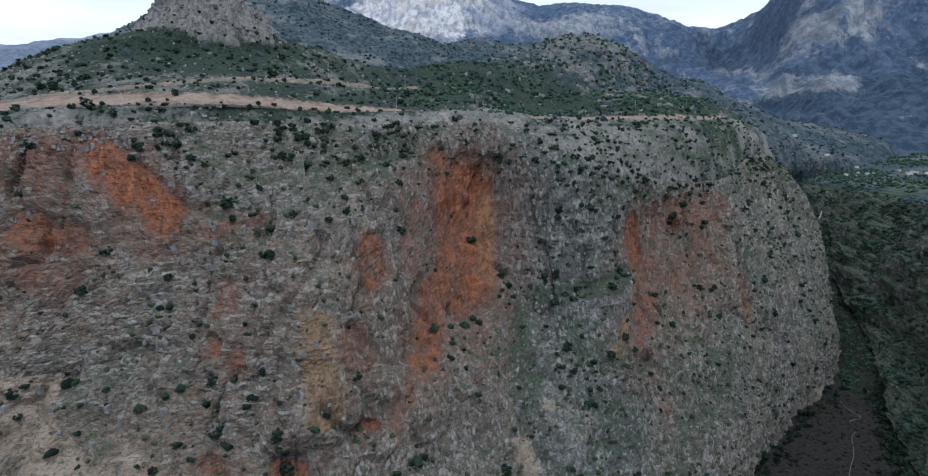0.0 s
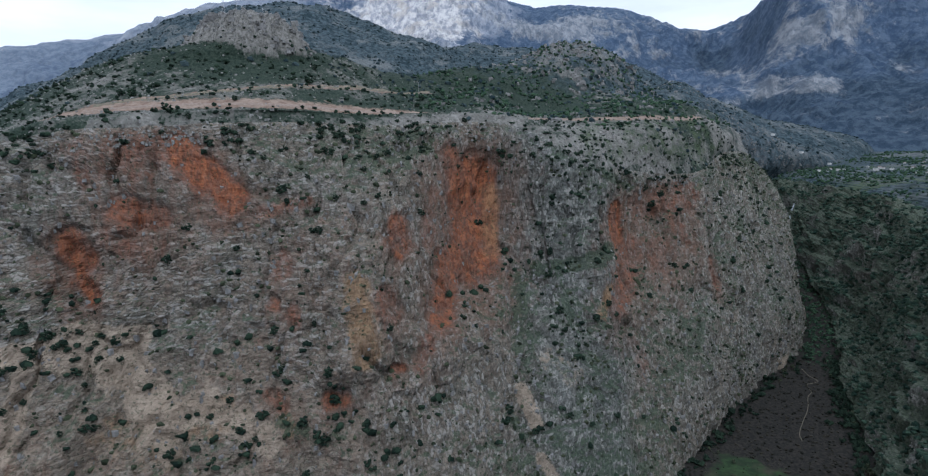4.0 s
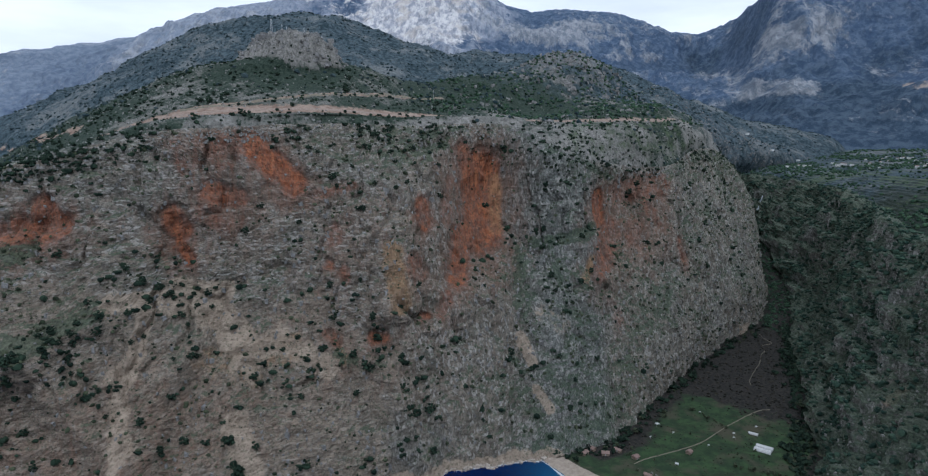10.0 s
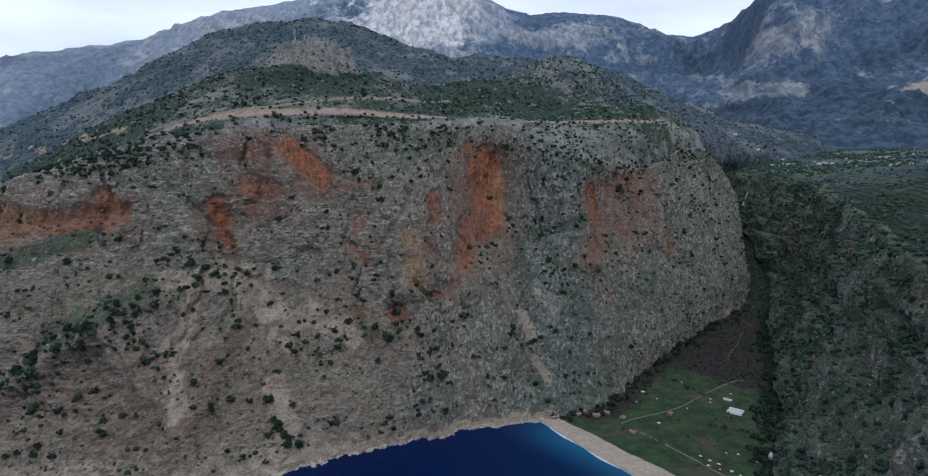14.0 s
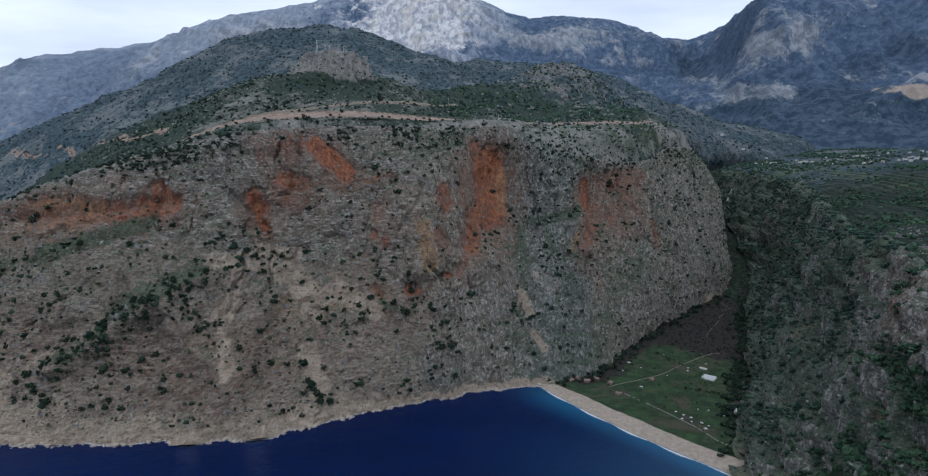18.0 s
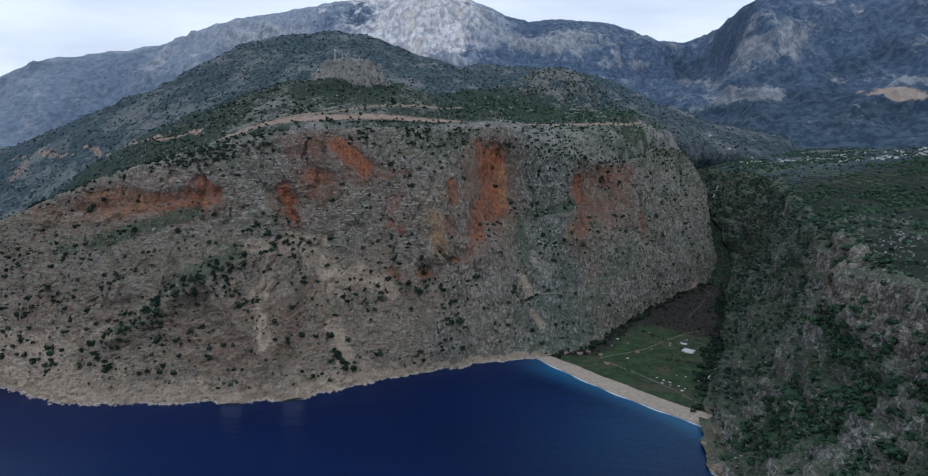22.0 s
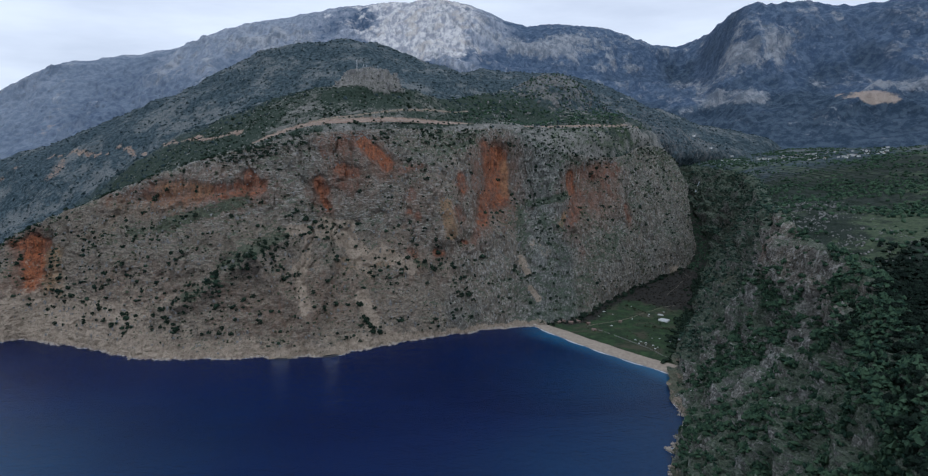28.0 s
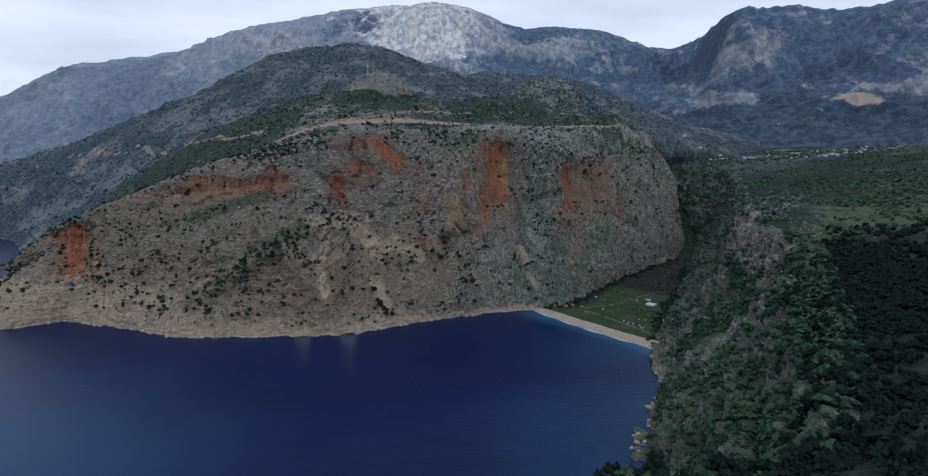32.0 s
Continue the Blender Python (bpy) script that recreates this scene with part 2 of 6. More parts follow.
    edge = m.math("ADD", m.attribute("ochre"), m.math("MULTIPLY", wander, 1.9))
    rock = over(rock, edge, 0.25, 1.0, 0.7, ochre)
    # scree and shingle
    sand = m.mix(m.step(grain, 0.3, 0.7), (0.225, 0.178, 0.132), (0.345, 0.282, 0.212))
    sand = over(sand, speck, 0.55, 0.64, 0.4, (0.09, 0.075, 0.058))
    edge = m.math("ADD", m.attribute("scree"), m.math("MULTIPLY", m.math("SUBTRACT", m.noise(12, 6, 0.75), 0.5), 1.8))
    rock = over(rock, edge, 0.32, 0.62, 0.88, sand)
    # grass and dwarf scrub, thicker on ledges
    green = m.mix(m.step(m.noise(2.4, 5, 0.75), 0.38, 0.62), (0.016, 0.030, 0.020), (0.070, 0.094, 0.056))
    flat_ = m.math("MULTIPLY", m.math("SUBTRACT", m.upright(), 0.45), 0.5)
    edge = m.math("ADD", m.math("ADD", m.attribute("scrub"), flat_), m.math("MULTIPLY", m.math("SUBTRACT", m.noise(11, 8, 0.78), 0.5), 2.4))
    rock = over(rock, edge, 0.42, 0.75, 0.75, green)
    tuft = m.noise(2.6, 3, 0.75, (1, 1, 1), (7.7, 3.1, 5.2))
    rock = over(rock, tuft, 0.56, 0.62, 0.6, (0.036, 0.052, 0.030))
    height = m.math("ADD", m.math("MULTIPLY", grain, 1.0), m.math("ADD", m.math("MULTIPLY", fine, 0.4), m.math("MULTIPLY", layer, 0.5)))
    height = m.math("ADD", height, m.math("ADD", m.math("MULTIPLY", lump, 0.22), m.math("MULTIPLY", m.step(joint, 0.0, 0.16), 0.25)))
    return m.finish(rock, height, 2.2, 0.8)


def hill_material(name="scrub_hillside", shade=1.0):
    m = Nodes(name, 0.95, 0.1)
    grain = m.noise(4, 6, 0.7)
    patch = m.noise(28, 5, 0.65)
    rocky = m.mix(m.step(grain, 0.3, 0.7), (0.085, 0.081, 0.070), (0.26, 0.25, 0.225))
    soil = m.mix(m.step(m.noise(9, 5, 0.7), 0.35, 0.65), (0.15, 0.102, 0.076), (0.26, 0.202, 0.158))
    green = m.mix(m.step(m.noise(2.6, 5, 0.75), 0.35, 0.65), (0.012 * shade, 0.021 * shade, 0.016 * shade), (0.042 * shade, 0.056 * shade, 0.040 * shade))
    edge = m.math("ADD", m.attribute("scrub"), m.math("MULTIPLY", m.math("SUBTRACT", m.math("ADD", m.math("MULTIPLY", patch, 0.5), m.math("MULTIPLY", grain, 0.5)), 0.5), 2.4))
    colour = m.mix(m.step(edge, 0.32, 0.62), rocky, green)
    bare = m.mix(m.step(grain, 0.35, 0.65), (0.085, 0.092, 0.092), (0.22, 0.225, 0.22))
    # far wood, with the bluish haze of distance put into its colour
    hazy_pine = m.mix(m.step(m.noise(9, 7, 0.74), 0.42, 0.6), (0.017, 0.030, 0.040), (0.070, 0.094, 0.110))
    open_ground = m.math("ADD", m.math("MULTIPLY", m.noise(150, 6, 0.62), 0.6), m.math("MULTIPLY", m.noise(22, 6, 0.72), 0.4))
    hazy_pine = m.mix(m.math("MULTIPLY", m.step(open_ground, 0.49, 0.58), 0.75), hazy_pine, bare)
    edge = m.math("ADD", m.attribute("hazy_pine"), m.math("MULTIPLY", m.math("SUBTRACT", patch, 0.5), 1.2))
    colour = m.mix(m.math("MULTIPLY", m.step(edge, 0.3, 0.9), 0.8), colour, hazy_pine)
    edge = m.math("ADD", m.attribute("soil"), m.math("MULTIPLY", m.math("SUBTRACT", m.noise(7, 7, 0.75), 0.5), 2.0))
    colour = m.mix(m.step(edge, 0.45, 0.75), colour, soil)
    grass = m.mix(m.step(m.noise(5, 6, 0.75), 0.35, 0.65), (0.030, 0.044, 0.026), (0.080, 0.102, 0.054))
    edge = m.math("ADD", m.attribute("grass"), m.math("MULTIPLY", m.math("SUBTRACT", m.noise(26, 7, 0.72), 0.5), 1.8))
    colour = m.mix(m.math("MULTIPLY", m.step(edge, 0.45, 0.75), 0.85), colour, grass)
    return m.finish(colour, grain, 1.5, 0.7)


def range_material():
    m = Nodes("distant_mountain", 0.95, 0.05)
    grain = m.noise(36, 9, 0.72)
    broad = m.noise(300, 5, 0.6)
    gully = m.noise(34, 8, 0.72, (1, 3.0, 1.8))
    # bluish haze of distance is mixed into rock and forest, less on low slopes
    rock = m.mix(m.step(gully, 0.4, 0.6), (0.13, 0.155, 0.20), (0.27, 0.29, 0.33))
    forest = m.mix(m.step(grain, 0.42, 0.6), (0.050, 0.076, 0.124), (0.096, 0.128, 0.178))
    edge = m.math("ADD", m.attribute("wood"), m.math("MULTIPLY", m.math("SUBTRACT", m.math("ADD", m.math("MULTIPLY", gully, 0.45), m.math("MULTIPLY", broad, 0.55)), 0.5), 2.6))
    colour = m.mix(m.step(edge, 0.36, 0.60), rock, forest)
    # thicker haze in the west, painted as a paler grey-blue
    west_haze = m.mix(m.step(grain, 0.35, 0.65), (0.165, 0.195, 0.245), (0.25, 0.28, 0.32))
    colour = m.mix(m.math("MULTIPLY", m.attribute("west_haze"), 0.75), colour, west_haze)
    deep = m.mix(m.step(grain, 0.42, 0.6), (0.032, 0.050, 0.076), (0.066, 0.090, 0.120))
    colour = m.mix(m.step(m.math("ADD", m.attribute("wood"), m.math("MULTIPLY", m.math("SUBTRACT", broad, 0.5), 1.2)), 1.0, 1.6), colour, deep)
    pale = m.mix(m.step(gully, 0.4, 0.6), (0.25, 0.26, 0.29), (0.54, 0.525, 0.51))
    pale = m.mix(m.math("MULTIPLY", m.step(m.noise(150, 5, 0.65), 0.5, 0.62), 0.6), pale, (0.40, 0.365, 0.32))
    edge = m.math("ADD", m.attribute("scarp"), m.math("MULTIPLY", m.math("SUBTRACT", m.noise(120, 8, 0.7, (1, 1, 2)), 0.5), 1.9))
    colour = m.mix(m.step(edge, 0.36, 0.58), colour, pale)
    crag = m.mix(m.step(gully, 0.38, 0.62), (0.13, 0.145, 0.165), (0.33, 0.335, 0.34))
    edge = m.math("ADD", m.attribute("crag"), m.math("MULTIPLY", m.math("SUBTRACT", m.noise(55, 9, 0.76, (1, 4, 1.4)), 0.5), 3.6))
    colour = m.mix(m.math("MULTIPLY", m.step(edge, 0.45, 0.95), 0.75), colour, crag)
    edge = m.math("ADD", m.attribute("ochre"), m.math("MULTIPLY", m.math("SUBTRACT", m.noise(40, 7, 0.7), 0.5), 1.6))
    colour = m.mix(m.math("MULTIPLY", m.step(edge, 0.4, 0.75), 0.8), colour, (0.36, 0.29, 0.23))
    return m.finish(colour, m.math("ADD", gully, m.math("MULTIPLY", grain, 0.5)), 16.0, 0.8)


def sea_material():
    m = Nodes("sea_water", 0.18, 0.28)
    m.bsdf.inputs["IOR"].default_value = 1.22
    ripple = m.math("ADD", m.noise(4, 4, 0.65, (1.8, 1, 1)), m.math("MULTIPLY", m.noise(26, 5, 0.65, (2.2, 1, 1)), 1.6))
    deep = m.mix(m.step(m.noise(220, 3, 0.5, (2.5, 1, 1)), 0.35, 0.65), (0.0008, 0.0062, 0.036), (0.0018, 0.0095, 0.048))
    # paler water: beach shallows, plus sky reflection painted on the open sea
    colour = m.mix(m.attribute("shallow_sheen"), deep, (0.018, 0.082, 0.158))
    return m.finish(colour, ripple, 1.4, 0.65)


def floor_material():
    m = Nodes("valley_ground", 0.95, 0.1)
    grain = m.noise(3, 6, 0.7)
    meadow = m.mix(m.step(m.noise(14, 5, 0.7), 0.35, 0.65), (0.020, 0.032, 0.018), (0.036, 0.062, 0.026))
    meadow = m.mix(m.step(m.noise(40, 4, 0.6), 0.5, 0.66), meadow, (0.055, 0.052, 0.035))
    meadow = m.mix(m.math("MULTIPLY", m.step(m.noise(16, 6, 0.7, (2.5, 1, 1)), 0.52, 0.62), 0.7), meadow, (0.022, 0.028, 0.018))
    wild = m.mix(m.step(grain, 0.35, 0.65), (0.012, 0.013, 0.012), (0.036, 0.032, 0.027))
    sand = m.mix(m.step(m.noise(5, 5, 0.7), 0.3, 0.7), (0.225, 0.185, 0.142), (0.32, 0.27, 0.215))
    edge = m.math("ADD", m.attribute("wild"), m.math("MULTIPLY", m.math("SUBTRACT", m.noise(12, 5, 0.7), 0.5), 1.0))
    colour = m.mix(m.step(edge, 0.4, 0.65), meadow, wild)
    edge = m.math("ADD", m.attribute("sand"), m.math("MULTIPLY", m.math("SUBTRACT", m.noise(6, 4, 0.6), 0.5), 0.5))
    colour = m.mix(m.step(edge, 0.4, 0.6), colour, sand)
    return m.finish(colour, grain, 0.5, 0.6)


def leaf_material(name, dark, light):
    m = Nodes(name, 0.85, 0.08)
    tone = m.math("ADD", m.math("MULTIPLY", m.island(), 0.6), m.math("MULTIPLY", m.noise(1.2, 3, 0.7), 0.4))
    return m.finish(m.mix(m.step(tone, 0.2, 0.8), dark, light), m.noise(0.5, 3, 0.7), 0.3, 0.8)


def plain_material(name, dark, light, size=0.6, rough=0.85, specular=0.25):
    m = Nodes(name, rough, specular)
    return m.finish(m.mix(m.step(m.noise(size, 5, 0.65), 0.3, 0.7), dark, light), m.noise(size * 0.3, 4, 0.6), 0.02, 0.4)


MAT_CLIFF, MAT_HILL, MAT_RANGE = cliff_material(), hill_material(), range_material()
MAT_SEA, MAT_FLOOR = sea_material(), floor_material()
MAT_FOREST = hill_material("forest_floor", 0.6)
MAT_SCRUB = leaf_material("scrub_leaves", (0.007, 0.014, 0.010), (0.026, 0.042, 0.026))
MAT_WOOD = leaf_material("woodland_leaves", (0.012, 0.028, 0.018), (0.050, 0.084, 0.047))
# duller copy of the woodland leaves, gorge shade put into the colour
MAT_SHADY = leaf_material("shaded_gorge_leaves", (0.012, 0.026, 0.020), (0.046, 0.074, 0.050))
MAT_OLIVE = leaf_material("olive_scrub", (0.020, 0.027, 0.016), (0.062, 0.072, 0.042))
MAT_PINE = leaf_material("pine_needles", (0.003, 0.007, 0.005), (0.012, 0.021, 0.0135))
# leaves of the far hills, bluish haze included in the colour
MAT_HAZY_WOOD = leaf_material("hazy_hill_wood", (0.015, 0.027, 0.031), (0.042, 0.060, 0.062))
MAT_STONE = plain_material("loose_limestone", (0.12, 0.118, 0.108), (0.27, 0.263, 0.242), 1.5, 0.95, 0.1)

# ---- plan lines: stations from the western headland to the gorge (north side) ----
NORTH_TOE = [(-980, 330, -8), (-870, 240, -8), (-770, 280, -8), (-640, 230, -8), (-520, 190, -8), (-400, 195, -8), (-280, 203, -8), (-160, 258, -8), (-60, 312, -8), (62, 342, -4), (130, 372, -4), (200, 452, -4), (268, 538, -4), (345, 622, -4), (440, 712, -4), (518, 812, 28), (550, 932, 80), (574, 1078, 150), (566, 1150, 205)]
NORTH_LOW = [(-960, 360, 40), (-860, 285, 45), (-745, 310, 50), (-625, 265, 58), (-505, 228, 60), (-385, 240, 62), (-258, 272, 62), (-140, 305, 62), (-45, 345, 62), (75, 405, 65), (128, 440, 70), (198, 478, 75), (272, 556, 78), (345, 642, 75), (445, 737, 70), (507, 826, 85), (542, 945, 120), (568, 1083, 165), (566, 1153, 212)]
NORTH_MID = [(-940, 390, 60), (-850, 320, 80), (-735, 330, 110), (-615, 290, 130), (-490, 258, 140), (-395, 270, 150), (-265, 345, 158), (-140, 345, 150), (-85, 362, 156), (60, 452, 140), (122, 472, 140), (180, 530, 150), (262, 596, 150), (347, 674, 140), (447, 777, 135), (505, 846, 140), (536, 957, 165), (562, 1090, 185), (567, 1156, 218)]
NORTH_HIGH = [(-920, 410, 65), (-840, 360, 105), (-725, 355, 155), (-610, 325, 185), (-482, 300, 215), (-400, 320, 225), (-245, 384, 246), (-150, 395, 250), (-90, 400, 232), (32, 520, 235), (108, 505, 225), (168, 572, 225), (270, 632, 215), (354, 720, 205), (450, 826, 200), (505, 876, 195), (536, 975, 203), (558, 1098, 208), (568, 1160, 223)]
NORTH_RIM = [(-976, 420, 64), (-838, 390, 152), (-714, 375, 204), (-596, 362, 252), (-485, 360, 287), (-401, 372, 308), (-320, 388, 328), (-190, 440, 335), (-95, 495, 333), (34, 541, 333), (107, 522, 300), (175, 592, 284), (285, 682, 276), (366, 802, 294), (454, 915, 290), (506, 970, 258), (534, 1022, 232), (555, 1106, 226), (570, 1166, 228)]
NORTH_ROAD = [(-1010, 540, 25), (-840, 480, 115), (-730, 460, 170), (-620, 450, 225), (-510, 440, 275), (-415, 440, 318), (-320, 440, 345), (-190, 457, 351), (-95, 530, 346), (30, 578, 341), (120, 625, 341), (200, 668, 342), (290, 745, 343), (370, 860, 340), (455, 970, 325), (505, 1040, 285), (545, 1090, 252), (585, 1155, 236), (610, 1210, 236)]
NORTH_SLOPE = [(-1090, 700, 5), (-920, 660, 105), (-790, 620, 190), (-670, 600, 255), (-550, 580, 320), (-430, 570, 372), (-315, 545, 391), (-200, 590, 396), (-90, 690, 385), (30, 780, 370), (130, 850, 370), (220, 920, 375), (320, 980, 372), (400, 1050, 365), (490, 1100, 345), (575, 1130, 300), (630, 1165, 262), (690, 1232, 242), (720, 1278, 242)]
NORTH_CREST = [(-1260, 880, -6), (-1060, 830, 90), (-870, 790, 215), (-740, 800, 300), (-590, 800, 365), (-450, 720, 402), (-300, 625, 420), (-212, 668, 422), (-100, 800, 400), (40, 960, 425), (170, 1040, 455), (270, 1060, 440), (360, 1120, 400), (430, 1200, 415), (520, 1240, 385), (615, 1230, 330), (720, 1250, 278), (830, 1335, 248), (860, 1380, 248)]
NORTH_DIP = [(-1500, 1150, -6), (-1250, 1120, 110), (-1010, 1130, 240), (-850, 1150, 330), (-670, 1150, 400), (-510, 1150, 440), (-330, 1050, 440), (-200, 1050, 425), (-80, 1100, 400), (70, 1250, 405), (200, 1280, 415), (300, 1300, 410), (400, 1350, 395), (480, 1400, 400), (570, 1420, 375), (680, 1430, 325), (830, 1440, 282), (1010, 1490, 255), (1020, 1530, 255)]
NORTH_RIDGE = [(-1895, 1540, 163), (-1527, 1560, 278), (-1197, 1570, 405), (-974, 1570, 491), (-817, 1570, 571), (-643, 1570, 616), (-448, 1570, 639), (-254, 1580, 593), (-80, 1600, 546), (84, 1650, 545), (227, 1700, 542), (377, 1750, 529), (521, 1750, 501), (611, 1720, 441), (727, 1705, 397), (847, 1700, 355), (992, 1700, 323), (1212, 1750, 294), (1180, 1790, 262)]
NORTH_BACK = [(-2122.4, 1960, 60), (-1710.24, 1980, 108), (-1360.8, 1990, 248), (-1111.04, 1990, 334), (-935.2, 1990, 414), (-740.32, 1990, 459), (-521.92, 1990, 482), (-304.64, 2000, 436), (-109.76, 2020, 389), (94.08, 2070, 375), (254.24, 2120, 372), (422.24, 2170, 359), (583.52, 2170, 331), (684.32, 2140, 271), (814.24, 2125, 227), (948.64, 2120, 185), (1111.04, 2120, 153), (1357.44, 2170, 124), (1321.6, 2210, 92)]
SOUTH_TOE = [(566, 1150, 205), (596, 1090, 152), (592, 945, 92), (566, 815, 42), (520, 706, 17), (472, 616, 11), (438, 540, 9), (394, 438, 8), (345, 350, 7), (290, 250, 5), (228, 112, -6), (192, 10, -8), (155, -75, -8), (108, -180, -8), (88, -300, -8), (0, -562, -8), (-185, -578, -8)]
SOUTH_LOW = [(567, 1154, 213), (610, 1080, 176), (614, 935, 130), (594, 800, 92), (548, 690, 56), (498, 606, 48), (455, 525, 40), (412, 425, 45), (365, 335, 45), (318, 232, 42), (268, 112, 40), (240, 0, 50), (222, -92, 72), (163, -205, 60), (112, -350, 70), (6, -576, 80), (-165, -588, 70)]
SOUTH_MID = [(568, 1160, 222), (636, 1084, 204), (642, 915, 176), (616, 790, 150), (574, 680, 126), (524, 586, 118), (480, 500, 115), (440, 400, 120), (405, 300, 125), (374, 205, 122), (306, 72, 135), (272, -15, 135), (264, -112, 132), (200, -255, 132), (128, -405, 140), (14, -584, 150), (-145, -596, 140)]
SOUTH_RIM = [(570, 1166, 228), (660, 1112, 222), (678, 905, 221), (648, 765, 214), (606, 650, 209), (562, 560, 206), (520, 462, 206), (474, 370, 204), (428, 262, 212), (376, 155, 222), (330, 52, 222), (306, -40, 212), (300, -150, 206), (230, -300, 190), (146, -450, 188), (32, -592, 215), (-76, -600, 194)]
SOUTH_FLAT = [(625, 1220, 237), (692, 1230, 238), (740, 880, 238), (730, 740, 235), (690, 620, 232), (640, 540, 228), (610, 440, 225), (570, 340, 225), (540, 240, 230), (490, 120, 232), (440, 10, 234), (410, -90, 230), (380, -220, 225), (310, -370, 215), (180, -520, 208), (44, -645, 223), (-72, -650, 192)]
SOUTH_FIELD = [(820, 1350, 246), (860, 1350, 246), (880, 880, 255), (860, 740, 258), (840, 600, 260), (820, 500, 262), (790, 390, 262), (760, 280, 262), (730, 170, 264), (680, 50, 264), (600, -70, 260), (550, -180, 255), (500, -310, 245), (400, -460, 230), (240, -610, 215), (64, -730, 221), (-110, -750, 179)]
SOUTH_FOOT = [(1180, 1790, 262), (1180, 1790, 262), (1200, 1150, 285), (1220, 1000, 295), (1220, 850, 300), (1200, 700, 300), (1180, 560, 300), (1150, 420, 300), (1110, 280, 300), (1050, 130, 300), (970, -20, 295), (900, -180, 285), (820, -360, 270), (640, -600, 250), (340, -770, 230), (70, -880, 222), (-220, -920, 190)]
RANGE_FOOT = [(-2112, 1700, -20), (-1861, 1700, 10), (-1632, 1700, 60), (-1403, 1700, 120), (-1172, 1700, 200), (-940, 1700, 240), (-708, 1700, 240), (-498, 1700, 240), (-287, 1700, 240), (-75, 1700, 240), (151, 1850, 240), (352, 1850, 240), (553, 1850, 240), (755, 1850, 240), (920, 1850, 240), (1065, 1750, 240), (1231, 1650, 240), (1371, 1500, 240), (1562, 1350, 240), (1741, 1200, 240), (1928, 1050, 240)]
RANGE_FLANK = [(-2439, 2105, 53), (-2186, 2170, 112), (-1945, 2229, 191), (-1697, 2288, 255), (-1436, 2344, 336), (-1162, 2395, 400), (-877, 2438, 420), (-613, 2468, 436), (-342, 2476, 443), (-69, 2476, 445), (215, 2576, 416), (468, 2576, 411), (717, 2556, 403), (962, 2526, 379), (1155, 2497, 382), (1220, 2130, 394), (1398, 1996, 392), (1570, 1846, 383), (1776, 1664, 387), (1966, 1480, 384), (2162, 1298, 378)]
RANGE_UPPER = [(-2785, 2534, 169), (-2530, 2667, 276), (-2277, 2791, 398), (-2009, 2912, 467), (-1717, 3028, 546), (-1396, 3133, 650), (-1057, 3221, 703), (-734, 3282, 747), (-400, 3298, 763), (-62, 3298, 769), (283, 3346, 694), (591, 3346, 679), (890, 3304, 658), (1181, 3243, 597), (1404, 3183, 606), (1385, 2532, 634), (1576, 2364, 630), (1780, 2214, 609), (2003, 1996, 618), (2205, 1778, 611), (2411, 1560, 595)]
RANGE_CREST = [(-3101, 2926, 343), (-2845, 3123, 516), (-2580, 3304, 703), (-2294, 3482, 782), (-1973, 3652, 861), (-1611, 3807, 1026), (-1221, 3937, 1128), (-846, 4027, 1213), (-453, 4050, 1243), (-55, 4050, 1253), (345, 4050, 1111), (703, 4050, 1083), (1048, 3989, 1041), (1382, 3898, 924), (1632, 3811, 942), (1536, 2900, 996), (1738, 2700, 987), (1973, 2550, 946), (2210, 2300, 964), (2424, 2050, 950), (2637, 1800, 920)]
RANGE_BACK = [(-3225.04, 3086, 283), (-2958.8, 3283, 458), (-2683.2, 3464, 645), (-2385.76, 3642, 724), (-2051.92, 3812, 803), (-1675.44, 3967, 968), (-1269.84, 4097, 1070), (-879.84, 4187, 1155), (-471.12, 4210, 1185), (-57.2, 4210, 1194), (358.8, 4210, 1053), (731.12, 4210, 1025), (1089.92, 4149, 983), (1437.28, 4058, 866), (1697.28, 3971, 884), (1597.44, 3060, 938), (1807.52, 2860, 929), (2051.92, 2710, 888), (2298.4, 2460, 906), (2520.96, 2210, 892), (2742.48, 1960, 862)]


# ---- sea ----
def gauss(v, centre, width):
    return np.exp(-((v - centre) / width) ** 2)


def off_line(line, gx, gy):
    """Metres from a line in plan."""
    best = np.full(gx.shape, 1e9)
    for (ax, ay), (bx, by) in zip(line[:-1], line[1:]):
        k = np.clip(((gx - ax) * (bx - ax) + (gy - ay) * (by - ay)) / ((bx - ax) ** 2 + (by - ay) ** 2), 0, 1)
        best = np.minimum(best, np.hypot(gx - ax - k * (bx - ax), gy - ay - k * (by - ay)))
    return best


BEACH_A, BEACH_B = np.array([228.0, 112.0]), np.array([58.0, 336.0])
BEACH_DIR = (BEACH_B - BEACH_A) / np.linalg.norm(BEACH_B - BEACH_A)
BEACH_LEN = float(np.linalg.norm(BEACH_B - BEACH_A))
INLAND = np.array([0.79, 0.61])
VALLEY = np.array([0.544, 0.839])


def beach_out(x, y):
    """Metres seaward of the water's edge, and metres along the beach."""
    dx, dy = x - BEACH_A[0], y - BEACH_A[1]
    along = dx * BEACH_DIR[0] + dy * BEACH_DIR[1]
    bow = 9 * np.sin(np.clip(along / BEACH_LEN, 0, 1) * np.pi)
    return -(dx * INLAND[0] + dy * INLAND[1]) + bow, along


